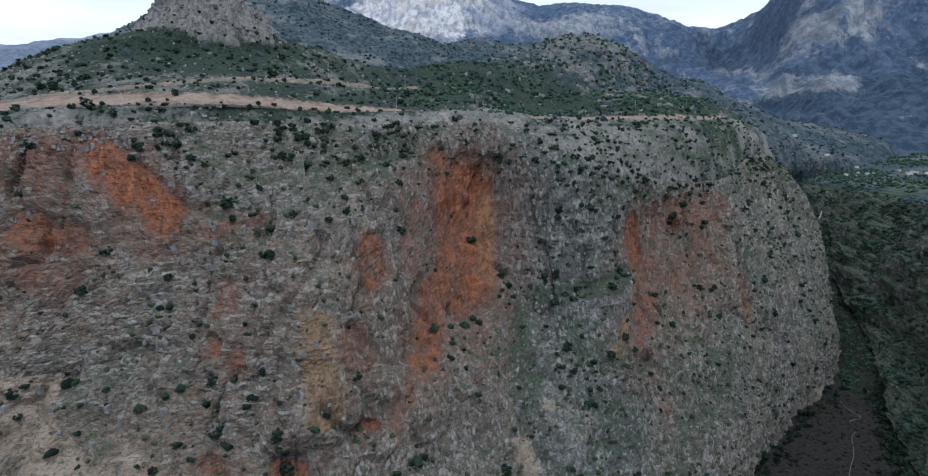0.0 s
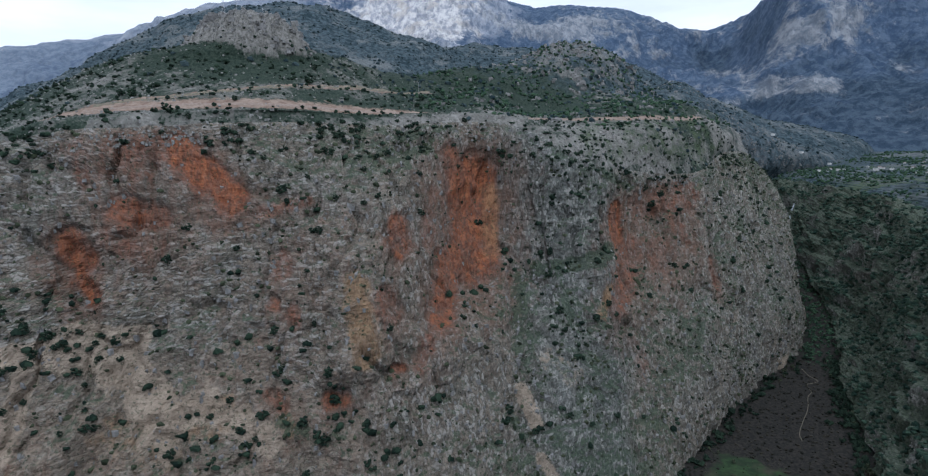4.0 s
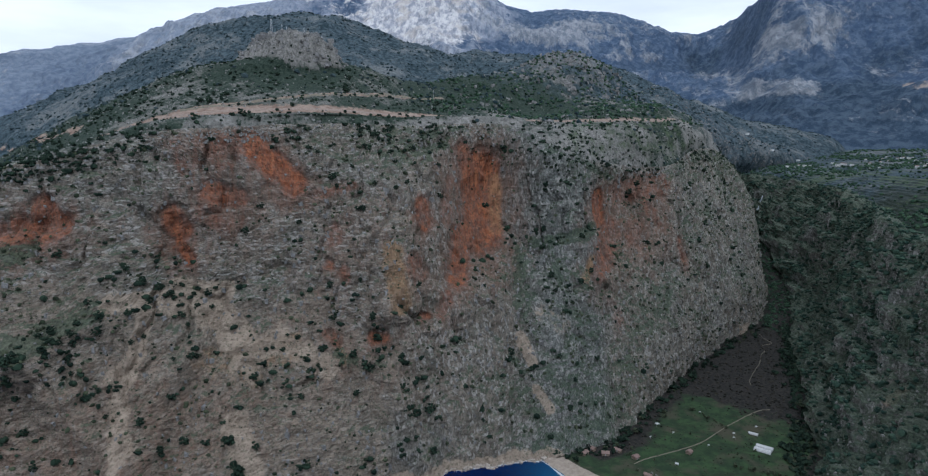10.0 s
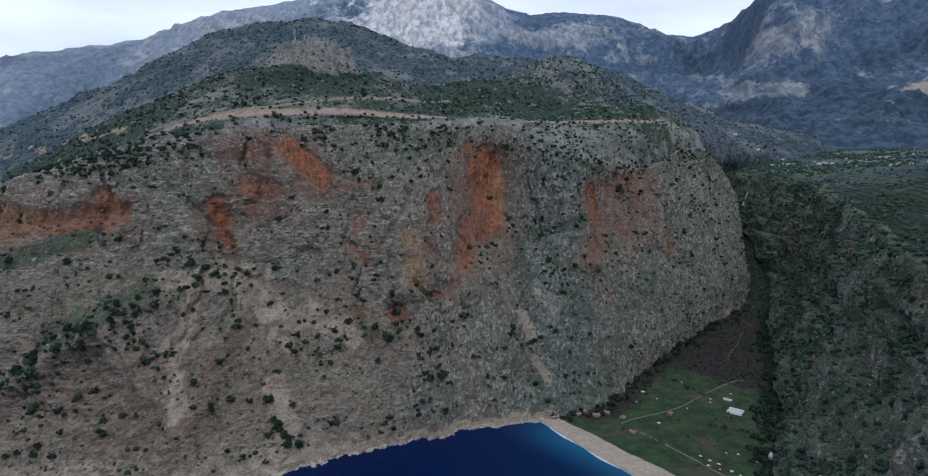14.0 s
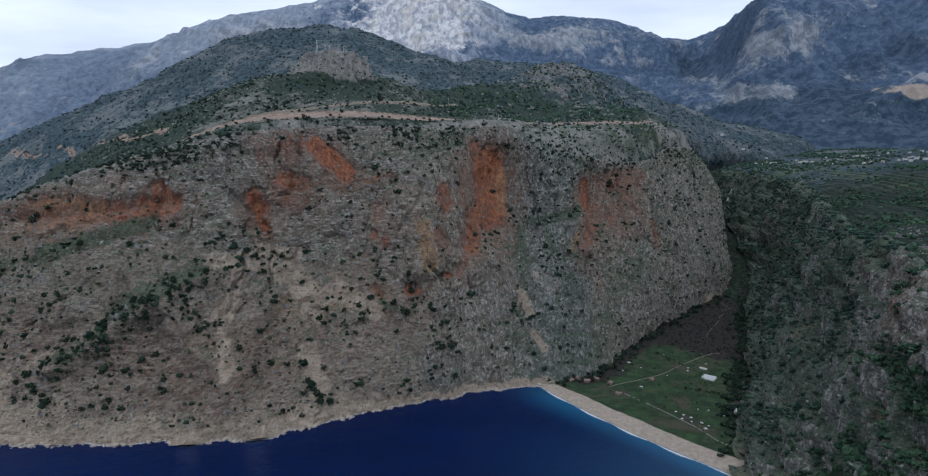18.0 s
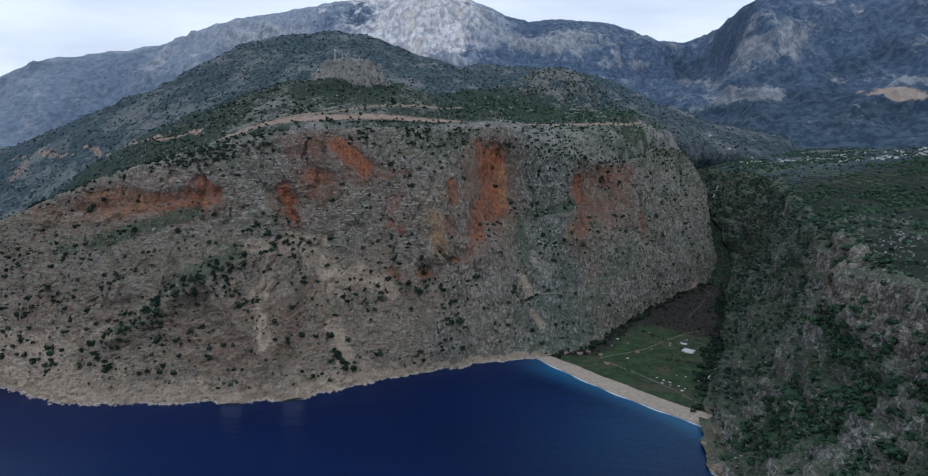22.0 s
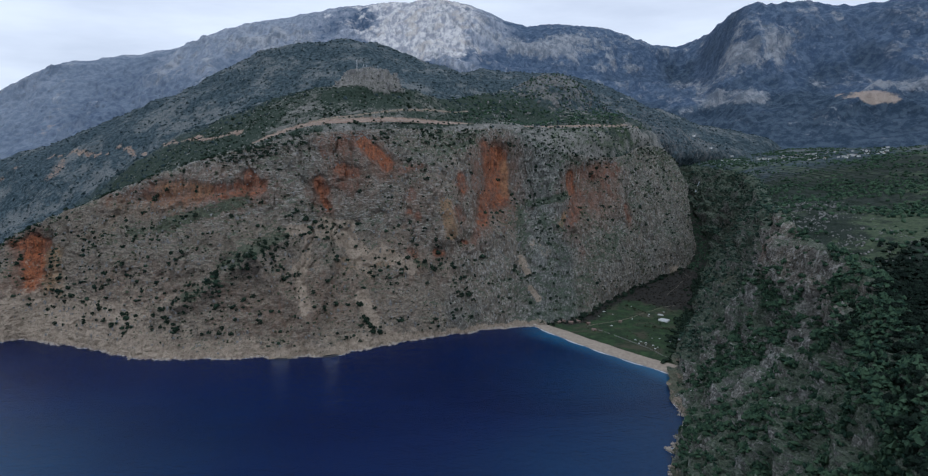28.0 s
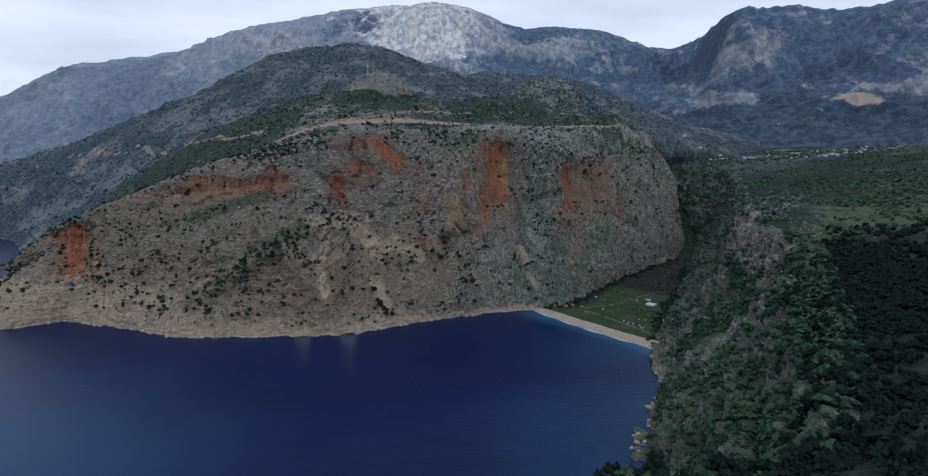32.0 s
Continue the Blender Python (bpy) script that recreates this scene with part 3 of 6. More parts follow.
xs = np.concatenate([np.linspace(-4600, -1300, 14)[:-1], np.linspace(-1300, 420, 173), np.linspace(420, 4600, 15)[1:]])
ys = np.concatenate([np.linspace(-4600, -900, 14)[:-1], np.linspace(-900, 460, 137), np.linspace(460, 4000, 14)[1:]])
sea_g = np.stack([*np.meshgrid(xs, ys), np.zeros((len(ys), len(xs)))], -1)
out, along = beach_out(sea_g[..., 0], sea_g[..., 1])
shallow_sheen = smooth(75, 0, out) ** 1.5 * smooth(-160, 10, along) * smooth(BEACH_LEN + 40, BEACH_LEN - 60, along)
shallow_sheen = np.maximum(shallow_sheen, 0.28 * smooth(300, 20, out) * gauss(along, 40, 110))
# paler band along the southern cliff
shallow_sheen = np.maximum(shallow_sheen, 0.22 * smooth(250, 20, off_line(np.array(SOUTH_TOE)[9:15, :2], sea_g[..., 0], sea_g[..., 1]) + 50 * fbm(sea_g, 120, 3)) * smooth(180, -80, sea_g[..., 1]))
# sky reflected in the open sea, painted as paler water west and south
shallow_sheen = np.maximum(shallow_sheen, 0.38 * smooth(-220, -620, sea_g[..., 0] + 60 * fbm(sea_g, 160, 3)) * smooth(140, -200, sea_g[..., 1]))
shallow_sheen = np.maximum(shallow_sheen, 0.12 * smooth(-60, -420, sea_g[..., 1] + 60 * fbm(sea_g, 160, 3, shift=3.0)))
grid_object("sea", sea_g, MAT_SEA, {"shallow_sheen": shallow_sheen}, True, "deep blue sea with turquoise shallows at the beach", "sea")

# ---- valley floor and beach ----
us = np.concatenate([np.linspace(-40, 60, 41), np.linspace(60, 760, 141)[1:]])
vs = np.linspace(-70, 340, 165)
uu, vv = np.meshgrid(us, vs)
shore = BEACH_A[None, None, :] + vv[..., None] * BEACH_DIR + uu[..., None] * VALLEY
rise = np.where(uu < 12, 2.4 * uu / 12, np.where(uu < 45, 2.4 + (uu - 12) * 0.03, 3.4 + (uu - 45) * 0.014))
bow = 9 * np.sin(np.clip(vv / BEACH_LEN, 0, 1) * np.pi)
floor_g = np.concatenate([shore + bow[..., None] * -INLAND, rise[..., None]], -1)
floor_g[..., 2] += 0.5 * fbm(floor_g, 30, 4) * smooth(5, 40, uu) + 0.25 * fbm(floor_g, 6, 3)
wob = fbm(floor_g, 60, 3)
wild = smooth(250, 330, uu + 40 * wob) + smooth(205, 250, vv + uu * 0.18 + 25 * wob) * smooth(30, 60, uu) + smooth(40, 0, vv + 18 * wob - uu * 0.05) * smooth(40, 90, uu)
grid_object("valley_floor", floor_g, MAT_FLOOR, {"sand": smooth(34 - 0.03 * vv, 26 - 0.03 * vv, uu + 6 * wob), "wild": np.clip(wild, 0, 1)}, True, "green meadow and dark brush behind a pale sandy beach", "ground")

# ---- north side: sea cliff, road bench and hills, one sheet in two pieces ----
g = loft([NORTH_TOE, NORTH_LOW, NORTH_MID, NORTH_HIGH, NORTH_RIM, NORTH_ROAD, NORTH_SLOPE, NORTH_CREST, NORTH_DIP, NORTH_RIDGE, NORTH_BACK],
         [18, 44, 62, 76, 84, 92, 96, 96, 96, 88, 64, 66, 70, 70, 60, 40, 24, 14], [42, 58, 58, 50, 22, 24, 20, 22, 22, 6])
RIM_ROW, ROAD_ROW, CREST_ROW = 208, 230, 274
row = np.arange(g.shape[0])[:, None] * np.ones((1, g.shape[1]))
nrm = normals(g)
face = smooth(RIM_ROW + 8, RIM_ROW - 12, row) * np.ones_like(row)
x, y, z = g[..., 0], g[..., 1], g[..., 2]
warp = g + 14 * np.stack([fbm(g, 50, 2, shift=3.1), fbm(g, 50, 2, shift=7.7), fbm(g, 50, 2, shift=11.3)], -1)
flute = fbm(warp, 34, 5, 0.58, (1, 1, 3.2), 0.0, True)
block = fbm(warp, 80, 3, 0.5, shift=5.0)
needles = fbm(warp, 13, 4, 0.6, (1, 1, 5.0), 41.0, True)
crumble = fbm(g, 9, 4, 0.6, (1, 1, 1.4), 2.0)
bed = fbm(g, 16, 3, 0.6, (4, 4, 0.45), 9.0)
def bump(cx, hw, cz, hh, soft=6.0):
    return smooth(hw + soft, hw - soft, np.abs(x - cx)) * smooth(hh + soft, hh - soft, np.abs(z - cz))


def strokes(rows, px_, pz_, wide=1.0):
    """Soft streaks on the face: from x, z to x, z, half width, weight."""
    total = np.zeros_like(px_)
    for ax, az, bx, bz, hw, k in rows:
        u = np.clip(((px_ - ax) * (bx - ax) + (pz_ - az) * (bz - az)) / max((bx - ax) ** 2 + (bz - az) ** 2, 1), 0, 1)
        d = np.hypot(px_ - ax - u * (bx - ax), pz_ - az - u * (bz - az)) / (hw * wide)
        total = np.maximum(total, k * smooth(1.6, 0.5, d))
    return total


RUST_EAST = [(2, 282, 4, 212, 27, 0.95), (-20, 306, -14, 282, 11, 0.8), (-24, 212, -27, 173, 13, 0.85), (-30, 178, -43, 144, 8, 0.6), (-37, 274, -43, 228, 7, 0.5), (-66, 248, -61, 230, 8, 0.8), (155, 242, 157, 213, 12, 0.9), (195, 246, 265, 249, 20, 0.6), (170, 196, 150, 168, 20, 0.7), (212, 199, 210, 182, 16, 0.5), (289, 173, 296, 146, 7, 0.7), (161, 123, 169, 97, 7, 0.5), (243, 219, 247, 201, 13, 0.5), (-75, 198, -66, 183, 8, 0.6)]
RUST_MID = [(-251, 331, -224, 300, 12, 0.9), (-224, 300, -195, 274, 12, 1), (-281, 331, -261, 312, 20, 0.6), (-306, 317, -297, 297, 15, 0.5), (-274, 269, -251, 260, 12, 0.8), (-277, 250, -253, 236, 13, 0.5), (-307, 246, -302, 233, 12, 0.9), (-303, 220, -291, 204, 7, 0.9), (-174, 265, -137, 273, 6, 0.5), (-155, 229, -151, 219, 8, 0.6), (-158, 198, -155, 196, 5, 0.8), (-142, 193, -139, 184, 6, 0.6), (-66, 143, -58, 140, 4, 0.8), (-110, 131, -101, 130, 6, 0.8), (-152, 132, -146, 124, 8, 0.6)]
RUST_WEST = [(-653, 219, -576, 229, 14, 0.5), (-566, 235, -488, 233, 17, 0.75), (-476, 233, -401, 242, 14, 0.8), (-416, 261, -395, 239, 10, 0.85), (-799, 141, -778, 90, 18, 1.2), (-839, 139, -774, 142, 10, 0.9), (-581, 227, -509, 225, 14, 0.6)]
OCHRE = [(-93, 208, -83, 162, 11, 1), (18, 268, 18, 216, 10, 0.6), (135, 176, 124, 158, 6, 0.9), (-98, 214, -88, 200, 5, 0.7), (-141, 115, -136, 111, 5, 0.6), (-218, 128, -186, 130, 8, 0.8), (-236, 126, -190, 120, 14, 0.6), (-263, 119, -219, 101, 10, 0.5), (-752, 120, -738, 70, 22, 0.75), (-640, 205, -500, 222, 20, 0.45), (-560, 238, -480, 236, 14, 0.6), (-700, 160, -640, 180, 14, 0.4)]
SCREE = [(-295, 172, -262, 168, 11, 0.95), (-266, 160, -236, 128, 10, 0.95), (-233, 121, -198, 132, 9, 0.8), (41, 104, 53, 80, 5, 0.9), (57, 54, 68, 40, 4, 0.9), (71, 130, 88, 114, 9, 0.4), (-330, 115, -319, 127, 5, 0.8), (-237, 127, -220, 102, 5, 0.8), (-322, 111, -313, 177, 5, 0.7), (-324, 99, -307, 62, 5, 0.7), (-228, 70, -208, 30, 8, 0.8), (-191, 127, -150, 105, 7, 0.7), (-816, 20, -771, 53, 16, 0.9), (-756, 51, -749, 9, 9, 0.8), (-344, 173, -312, 173, 6, 0.8)]
LEDGE_GREEN = [(58, 192, 138, 208, 6, 0.8), (45, 187, 48, 164, 7, 0.5), (113, 297, 177, 265, 4, 0.9), (86, 182, 89, 160, 5, 0.5), (-546, 180, -417, 224, 9, 0.9), (-596, 173, -546, 180, 9, 0.5), (-437, 132, -356, 167, 10, 0.6), (-480, 80, -405, 120, 13, 0.6), (43, 155, 50, 110, 10, 0.4), (-143, 112, -100, 99, 8, 0.5)]
RUST = RUST_EAST + RUST_MID + RUST_WEST
walls = strokes(RUST, x, z, 1.1)
nose = smooth(52, 74, x) * smooth(150, 132, x) * smooth(200 + 0.3 * (x - 100), 190 + 0.3 * (x - 100), z)
spike = smooth(1.15, 0.9, np.abs(x + 92) / np.maximum((232 - z) * 0.32, 2)) * smooth(130, 150, z) * smooth(228, 220, z)
shape = 9 * nose + 4 * bump(78, 44, 270, 62) - 6 * bump(-8, 36, 232, 66, 14) - 5 * bump(186, 40, 215, 60, 14) + 7 * spike - 4 * bump(-295, 46, 305, 28, 12) - 4 * bump(-272, 34, 240, 34, 12)
shape += -8 * smooth(12, 0, np.abs(z - 236 - 0.12 * (x + 470))) * smooth(-620, -560, x) * smooth(-370, -400, x) - 9 * bump(-778, 22, 125, 36)
# spurs and gullies of the lower slope
shape += 15 * gauss(x + 0.9 * z, -275, 16) * smooth(190, 120, z) + 14 * gauss(x - 0.5 * z, -330, 22) * smooth(170, 110, z) - 12 * gauss(x - 0.15 * z, -285, 12) * smooth(200, 120, z) * smooth(8, 45, z)
shape += 12 * gauss(x - 1.45 * z, -590, 24) * smooth(175, 130, z) * smooth(40, 70, z) - 9 * gauss(x - 0.9 * z, -360, 16) * smooth(180, 120, z) * smooth(8, 45, z) + 9 * gauss(x + 0.4 * z, -60, 15) * smooth(120, 70, z) - 8 * gauss(x + 0.3 * z, 65, 12) * smooth(150, 90, z) * smooth(8, 45, z)
# open joints: beside the grey pillar, round the pinnacle
shape -= 9 * gauss(x, 38, 6) * gauss(z, 170, 44) + 6 * gauss(x - 0.2 * (z - 200), 146, 5) * gauss(z, 215, 50) + 6 * gauss(x + 0.34 * (z - 190), -66, 4) * gauss(z, 178, 30) + 5 * gauss(x - 0.3 * (z - 190), -114, 4) * gauss(z, 180, 30)
ledge = fbm(warp, 22, 4, 0.6, (1.6, 1.6, 0.7), 14.0, True)
# bedding: steps of a few metres that dip gently westwards
bedding = ((z - 0.16 * x + 14 * fbm(g, 70, 4, shift=27.0)) / (6.5 + 1.5 * fbm(g, 120, 2, shift=28.0))) % 1
bedding = bedding - smooth(0.78, 1.0, bedding)
bedded = (0.25 + 0.75 * smooth(-60, -240, x)) * smooth(-0.25, 0.35, fbm(g, 55, 3, shift=35.0))
cleft = fbm(warp, 30, 2, 0.5, (1, 1, 6), 33.0, True)
chip = fbm(g, 5, 3, 0.6, (1, 1, 1.3), 19.0, True)
move = face * (shape + 5.5 * flute + 6.5 * block + 1.5 * crumble + 2.0 * ledge + 1.5 * chip + 3.0 * needles * (1 - 0.6 * bedded) - 6 * smooth(0.5, 0.95, cleft) * smooth(40, 120, z) + 1.8 * bed * smooth(-100, -350, x) + 1.7 * bedding * bedded - 4.5 * smooth(0.35, 0.8, walls))
calm = smooth(RIM_ROW - 2, RIM_ROW + 8, row) * (1 - 0.85 * gauss(row, ROAD_ROW, 4))
far = smooth(400, 900, y)
col = np.arange(g.shape[1])[None, :] * np.ones_like(row)
calm = calm * smooth(g.shape[1] - 3, g.shape[1] - 40, col)
move += calm * ((2.2 + 9 * far) * fbm(g, 70, 4, 0.55, shift=1.7) + 1.3 * crumble + far * 16 * fbm(g, 190, 4, 0.5, shift=4.4, ridged=True))
g[..., 2] -= 48 * smooth(g.shape[1] - 36, g.shape[1] - 1, col) ** 1.3 * smooth(RIM_ROW + 2, RIM_ROW + 16, row)
# the rock crown of the near hill, and the rocky knoll behind
knoll = gauss(x, 165, 110) * gauss(y, 1040, 110)
g = g + nrm * move[..., None]
g[..., 2] += knoll * (8 + 14 * fbm(g, 30, 3, ridged=True))
dome = np.hypot((x + 254) / 64, (y - 640) / 54) + 0.2 * fbm(g, 40, 3, shift=52.0) + 0.12 * crumble + 0.14 * fbm(g, 18, 3, ridged=True)
crag_top = 457 - 15 * dome ** 2 + 6 * fbm(g, 16, 3, 0.6, ridged=True)
g[..., 2] += np.maximum(crag_top - g[..., 2], 0) * smooth(1.25, 0.8, dome)
g[..., 2] = np.where((row < RIM_ROW) & (row > 2), np.maximum(g[..., 2], -6), g[..., 2])
x, y, z = g[..., 0], g[..., 1], g[..., 2]


drift_x, drift_z = 12 * fbm(g, 40, 5, 0.6, (1, 1, 1.8), 23.0), 15 * fbm(g, 40, 5, 0.6, (1, 1, 1.8), 29.0)


def blobs(rows):
    """Soft patches on the face: x, z, half width, half height, weight."""
    total = np.zeros_like(x)
    for cx, cz, hw, hh, *weight in rows:
        d = np.sqrt(((x + drift_x - cx) / hw) ** 2 + ((z + drift_z - cz) / hh) ** 2)
        total = np.maximum(total, smooth(1.6, 0.4, d) * (weight[0] if weight else 1.0))
    return total


fx, fz = x + 0.3 * drift_x, z + 0.4 * drift_z
core = strokes(RUST, fx, fz) * (1 - 0.85 * smooth(22, 34, x) * smooth(132, 112, x))
rust = np.maximum(0.75 * strokes(RUST, fx, fz + 6, 2.1), blobs([(0, 235, 44, 70, 0.6), (205, 205, 85, 75, 0.72), (-262, 270, 66, 76, 0.55), (-490, 238, 150, 42, 0.55), (-120, 150, 110, 80, 0.35), (-330, 70, 150, 60, 0.45), (-560, 90, 140, 40, 0.4), (-130, 230, 60, 60, 0.4)]))
warmth = 0.6 * smooth(90, 10, x) + 0.62 * smooth(120, 170, x) + blobs([(-87, 176, 18, 36), (-600, 60, 240, 60), (-330, 60, 160, 60), (-640, 190, 150, 60), (-500, 140, 160, 60), (-200, 190, 120, 60), (-30, 130, 60, 60)])
scree = strokes(SCREE, fx, fz, 1.35)
scree = np.maximum(scree, smooth(12, 4, z + 5 * crumble) * smooth(110, 60, x))
scree = np.maximum(scree, 0.85 * smooth(22, 7, z + 9 * crumble) * smooth(-40, -160, x))
scree = np.maximum(scree, 0.24 * smooth(-330, -560, x) * smooth(230, 120, z) + 0.2 * smooth(-60, -200, x) * smooth(130, 40, z) + 0.6 * smooth(-520, -640, x) * smooth(80, 35, z + 8 * crumble) + 0.25 * smooth(40, -80, x) * smooth(40, 14, z + 6 * crumble))
scree = np.maximum(scree, gauss(x, 428, 16) * smooth(34, 16, z)) * face
steep = 1 - np.abs(normals(g)[..., 2])
green = face * (0.22 + 0.35 * fbm(g, 55, 3, shift=6.0) + 0.3 * smooth(0.55, 0.3, steep) - 0.5 * scree - 0.25 * rust - 0.5 * core + 0.25 * smooth(230, 300, z) * smooth(-200, -60, x))
green += face * (0.9 * strokes(LEDGE_GREEN, fx, fz) + 0.12 * smooth(20, 120, x))
grid_object("cliff_north", g[:RIM_ROW + 1], MAT_CLIFF, {"rust": (rust * face)[:RIM_ROW + 1], "core": (core * face)[:RIM_ROW + 1], "ochre": strokes(OCHRE, fx, fz)[:RIM_ROW + 1], "warm": warmth[:RIM_ROW + 1], "bedded": smooth(-20, -200, x)[:RIM_ROW + 1], "earth": (face * (0.75 * smooth(-40, -190, x) * smooth(205, 160, z + 0.12 * (x + 300) + 12 * block) + 0.35 * smooth(60, -40, x) * smooth(150, 90, z)))[:RIM_ROW + 1], "steep": smooth(0.25, 0.6, steep)[:RIM_ROW + 1], "scree": scree[:RIM_ROW + 1], "scrub": green[:RIM_ROW + 1]}, False,
            "grey limestone sea cliff streaked with rust-orange stains and scrub", "cliff")
soil = gauss(row, ROAD_ROW, 5) * smooth(-480, -380, x) * smooth(60, -160, x) * 0.9 + gauss(row, ROAD_ROW, 1.6) * smooth(-520, -420, x) * smooth(420, 320, x)
shoulder = smooth(60, 130, x) * smooth(430, 330, x) * smooth(RIM_ROW - 2, RIM_ROW + 4, row) * smooth(ROAD_ROW + 2, ROAD_ROW - 2, row)
cover = 0.40 - 0.2 * shoulder + 0.2 * gauss(x, -250, 150) * smooth(720, 560, y) - 0.28 * smooth(300, 450, x) * smooth(1350, 1050, y)  + 0.35 * fbm(g, 120, 3, shift=8.0) + 0.35 * far - 0.9 * smooth(1.25, 1.0, dome) - 0.55 * knoll + 0.3 * smooth(RIM_ROW, RIM_ROW + 10, row) * gauss(x, -60, 70) - 0.06 * gauss(row, RIM_ROW, 8) + 0.3 * smooth(-350, -500, x)
UPPER_ROAD = np.array([(-330, 452), (-250, 470), (-190, 510), (-140, 570), (-95, 630), (-50, 673)], float)


soil = np.maximum(soil, 0.9 * smooth(7, 3, off_line(UPPER_ROAD, x, y)))
FLANK_ROAD = np.array([(-1561, 1367), (-1503, 1395), (-1437, 1407), (-1245, 1320), (-1065, 1233), (-734, 792), (-560, 585), (-491, 528)], float)
track = off_line(FLANK_ROAD, x, y)
soil = np.maximum(soil, 0.8 * smooth(9, 3, track + 8 * fbm(g, 60, 3, shift=5.5)))
soil = np.maximum(soil, 0.6 * smooth(1.3, 0.6, np.hypot((x + 1331) / 34, (y - 1289) / 50)) + 0.8 * smooth(1.3, 0.6, np.abs(y - 825 + 0.25 * (x + 480)) / 34) * smooth(1.2, 0.7, np.abs(x + 482) / 60))
hs = slice(RIM_ROW, None)
# the painted haze tint grows with y, towards the far ground
grid_object("hillside_north", g[hs], MAT_HILL, {"scrub": cover[hs], "soil": soil[hs], "hazy_pine": smooth(650, 1150, y)[hs] + 0.25 * smooth(-420, -700, x)[hs], "grass": (0.55 * shoulder)[hs]}, False, "rocky green hillside above the cliff with a cut road bench", "hill")
NORTH_GRID, NORTH_COVER = g, np.where(row < RIM_ROW, green, cover)

# ---- gorge bed between the two cliffs ----
bed_n = spline(np.array(NORTH_TOE[13:], float), 24)
bed_s = spline(np.array([SOUTH_TOE[i] for i in (4, 3, 2, 1, 0)], float), 30)
bed_k = np.linspace(-0.15, 1.15, 14)[:, None, None]
gorge = bed_n[None] * (1 - bed_k) + bed_s[None] * bed_k
gorge[..., 2] += 2.5 * fbm(gorge, 12, 3) + 1.5 - 7 * smooth(20, 0, np.arange(gorge.shape[1])[None, :])
grid_object("gorge_bed", gorge, MAT_FLOOR, {"sand": 0 * gorge[..., 0], "wild": 0 * gorge[..., 0] + 1}, False, "dark brushy bed of the narrow gorge", "ground")

# ---- south side: wooded cliff and terraced plateau ----
s = loft([SOUTH_TOE, SOUTH_LOW, SOUTH_MID, SOUTH_RIM, SOUTH_FLAT, SOUTH_FIELD, SOUTH_FOOT], [14, 18, 22, 24, 26, 30, 38, 44, 54, 66, 68, 70, 76, 72, 60, 36], [44, 54, 54, 34, 36, 18])
s_rim = 152
srow = np.arange(s.shape[0])[:, None] * np.ones((1, s.shape[1]))
snrm = -normals(s)
snrm *= np.where(snrm[..., 2:] < 0, -1, 1)
sface = smooth(s_rim + 6, s_rim - 8, srow)
swarp = s + 10 * np.stack([fbm(s, 40, 2, shift=3.1), fbm(s, 40, 2, shift=7.7), fbm(s, 40, 2, shift=11.3)], -1)
sflute = fbm(swarp, 46, 5, 0.55, (1, 1, 2.6), 1.0, True)
scrag = fbm(swarp, 22, 5, 0.6, (1, 1, 2.2), 17.0, True)
# crags and benches, in uneven steps
tread = ((s[..., 2] + 16 * fbm(s, 60, 3, shift=37.0)) / 30) % 1
tread = tread - smooth(0.68, 1.0, tread)
broken = smooth(-0.35, 0.25, fbm(s, 90, 3, shift=43.0))
smove = sface * (13 * sflute + 7 * scrag + 15 * tread * broken + 1.5 * fbm(s, 5, 3, 0.6, shift=8.0, ridged=True) + 9 * fbm(swarp, 70, 3, shift=2.0) + 2.6 * fbm(s, 8, 3, 0.6, shift=3.0))
scol = np.arange(s.shape[1])[None, :] * np.ones_like(srow)
smove += (1 - sface) * smooth(3, 30, scol) * (4 * fbm(s, 80, 3, shift=2.5) + 1.2 * fbm(s, 10, 3))
s = s + snrm * smove[..., None]
terrace = (1 - sface) * smooth(-60, 90, s[..., 1]) * smooth(5, 40, scol)
step_h = 3.2
s[..., 2] = s[..., 2] * (1 - 0.8 * terrace) + 0.8 * terrace * (np.floor(s[..., 2] / step_h) + smooth(0.6, 1.0, (s[..., 2] / step_h) % 1)) * step_h
slope = np.abs(normals(s)[..., 2])
crags_s = gauss(s[..., 1], 45, 60) * gauss(s[..., 2], 192, 26) + 0.8 * gauss(s[..., 1] + 0.9 * (s[..., 2] - 110), -120, 22) * gauss(s[..., 2], 110, 50) + 0.6 * gauss(s[..., 1], -40, 40) * gauss(s[..., 2], 105, 14) + 0.5 * gauss(s[..., 1], -190, 30) * gauss(s[..., 2], 170, 24) + 0.5 * gauss(s[..., 1], 180, 40) * gauss(s[..., 2], 150, 30)
sg = np.where(srow <= s_rim, 0.80 + 0.8 * (slope - 0.5) + 1.2 * fbm(s, 42, 3, shift=6.6) - 0.5 * crags_s + 0.4 * smooth(70, 210, s[..., 1]) + 0.45 * smooth(-120, -300, s[..., 1]) + 0.2 * smooth(90, 30, s[..., 2]) - 0.2 * sflute, 1.1 + 0.5 * fbm(s, 70, 3, shift=6.6))
spale = smooth(150, 185, s[..., 2]) * smooth(240, 120, s[..., 1]) * smooth(-260, -120, s[..., 1])
sx = s[..., 0]
zero = np.zeros_like(sx)
srust = 0.75 * gauss(s[..., 1], 6, 9) * gauss(s[..., 2], 120, 9) + 0.5 * gauss(s[..., 1], 45, 22) * gauss(s[..., 2], 196, 14) + 0.4 * gauss(s[..., 1], 150, 14) * gauss(s[..., 2], 190, 10) + 0.5 * gauss(s[..., 1], -352, 14) * gauss(s[..., 2], 108, 14)
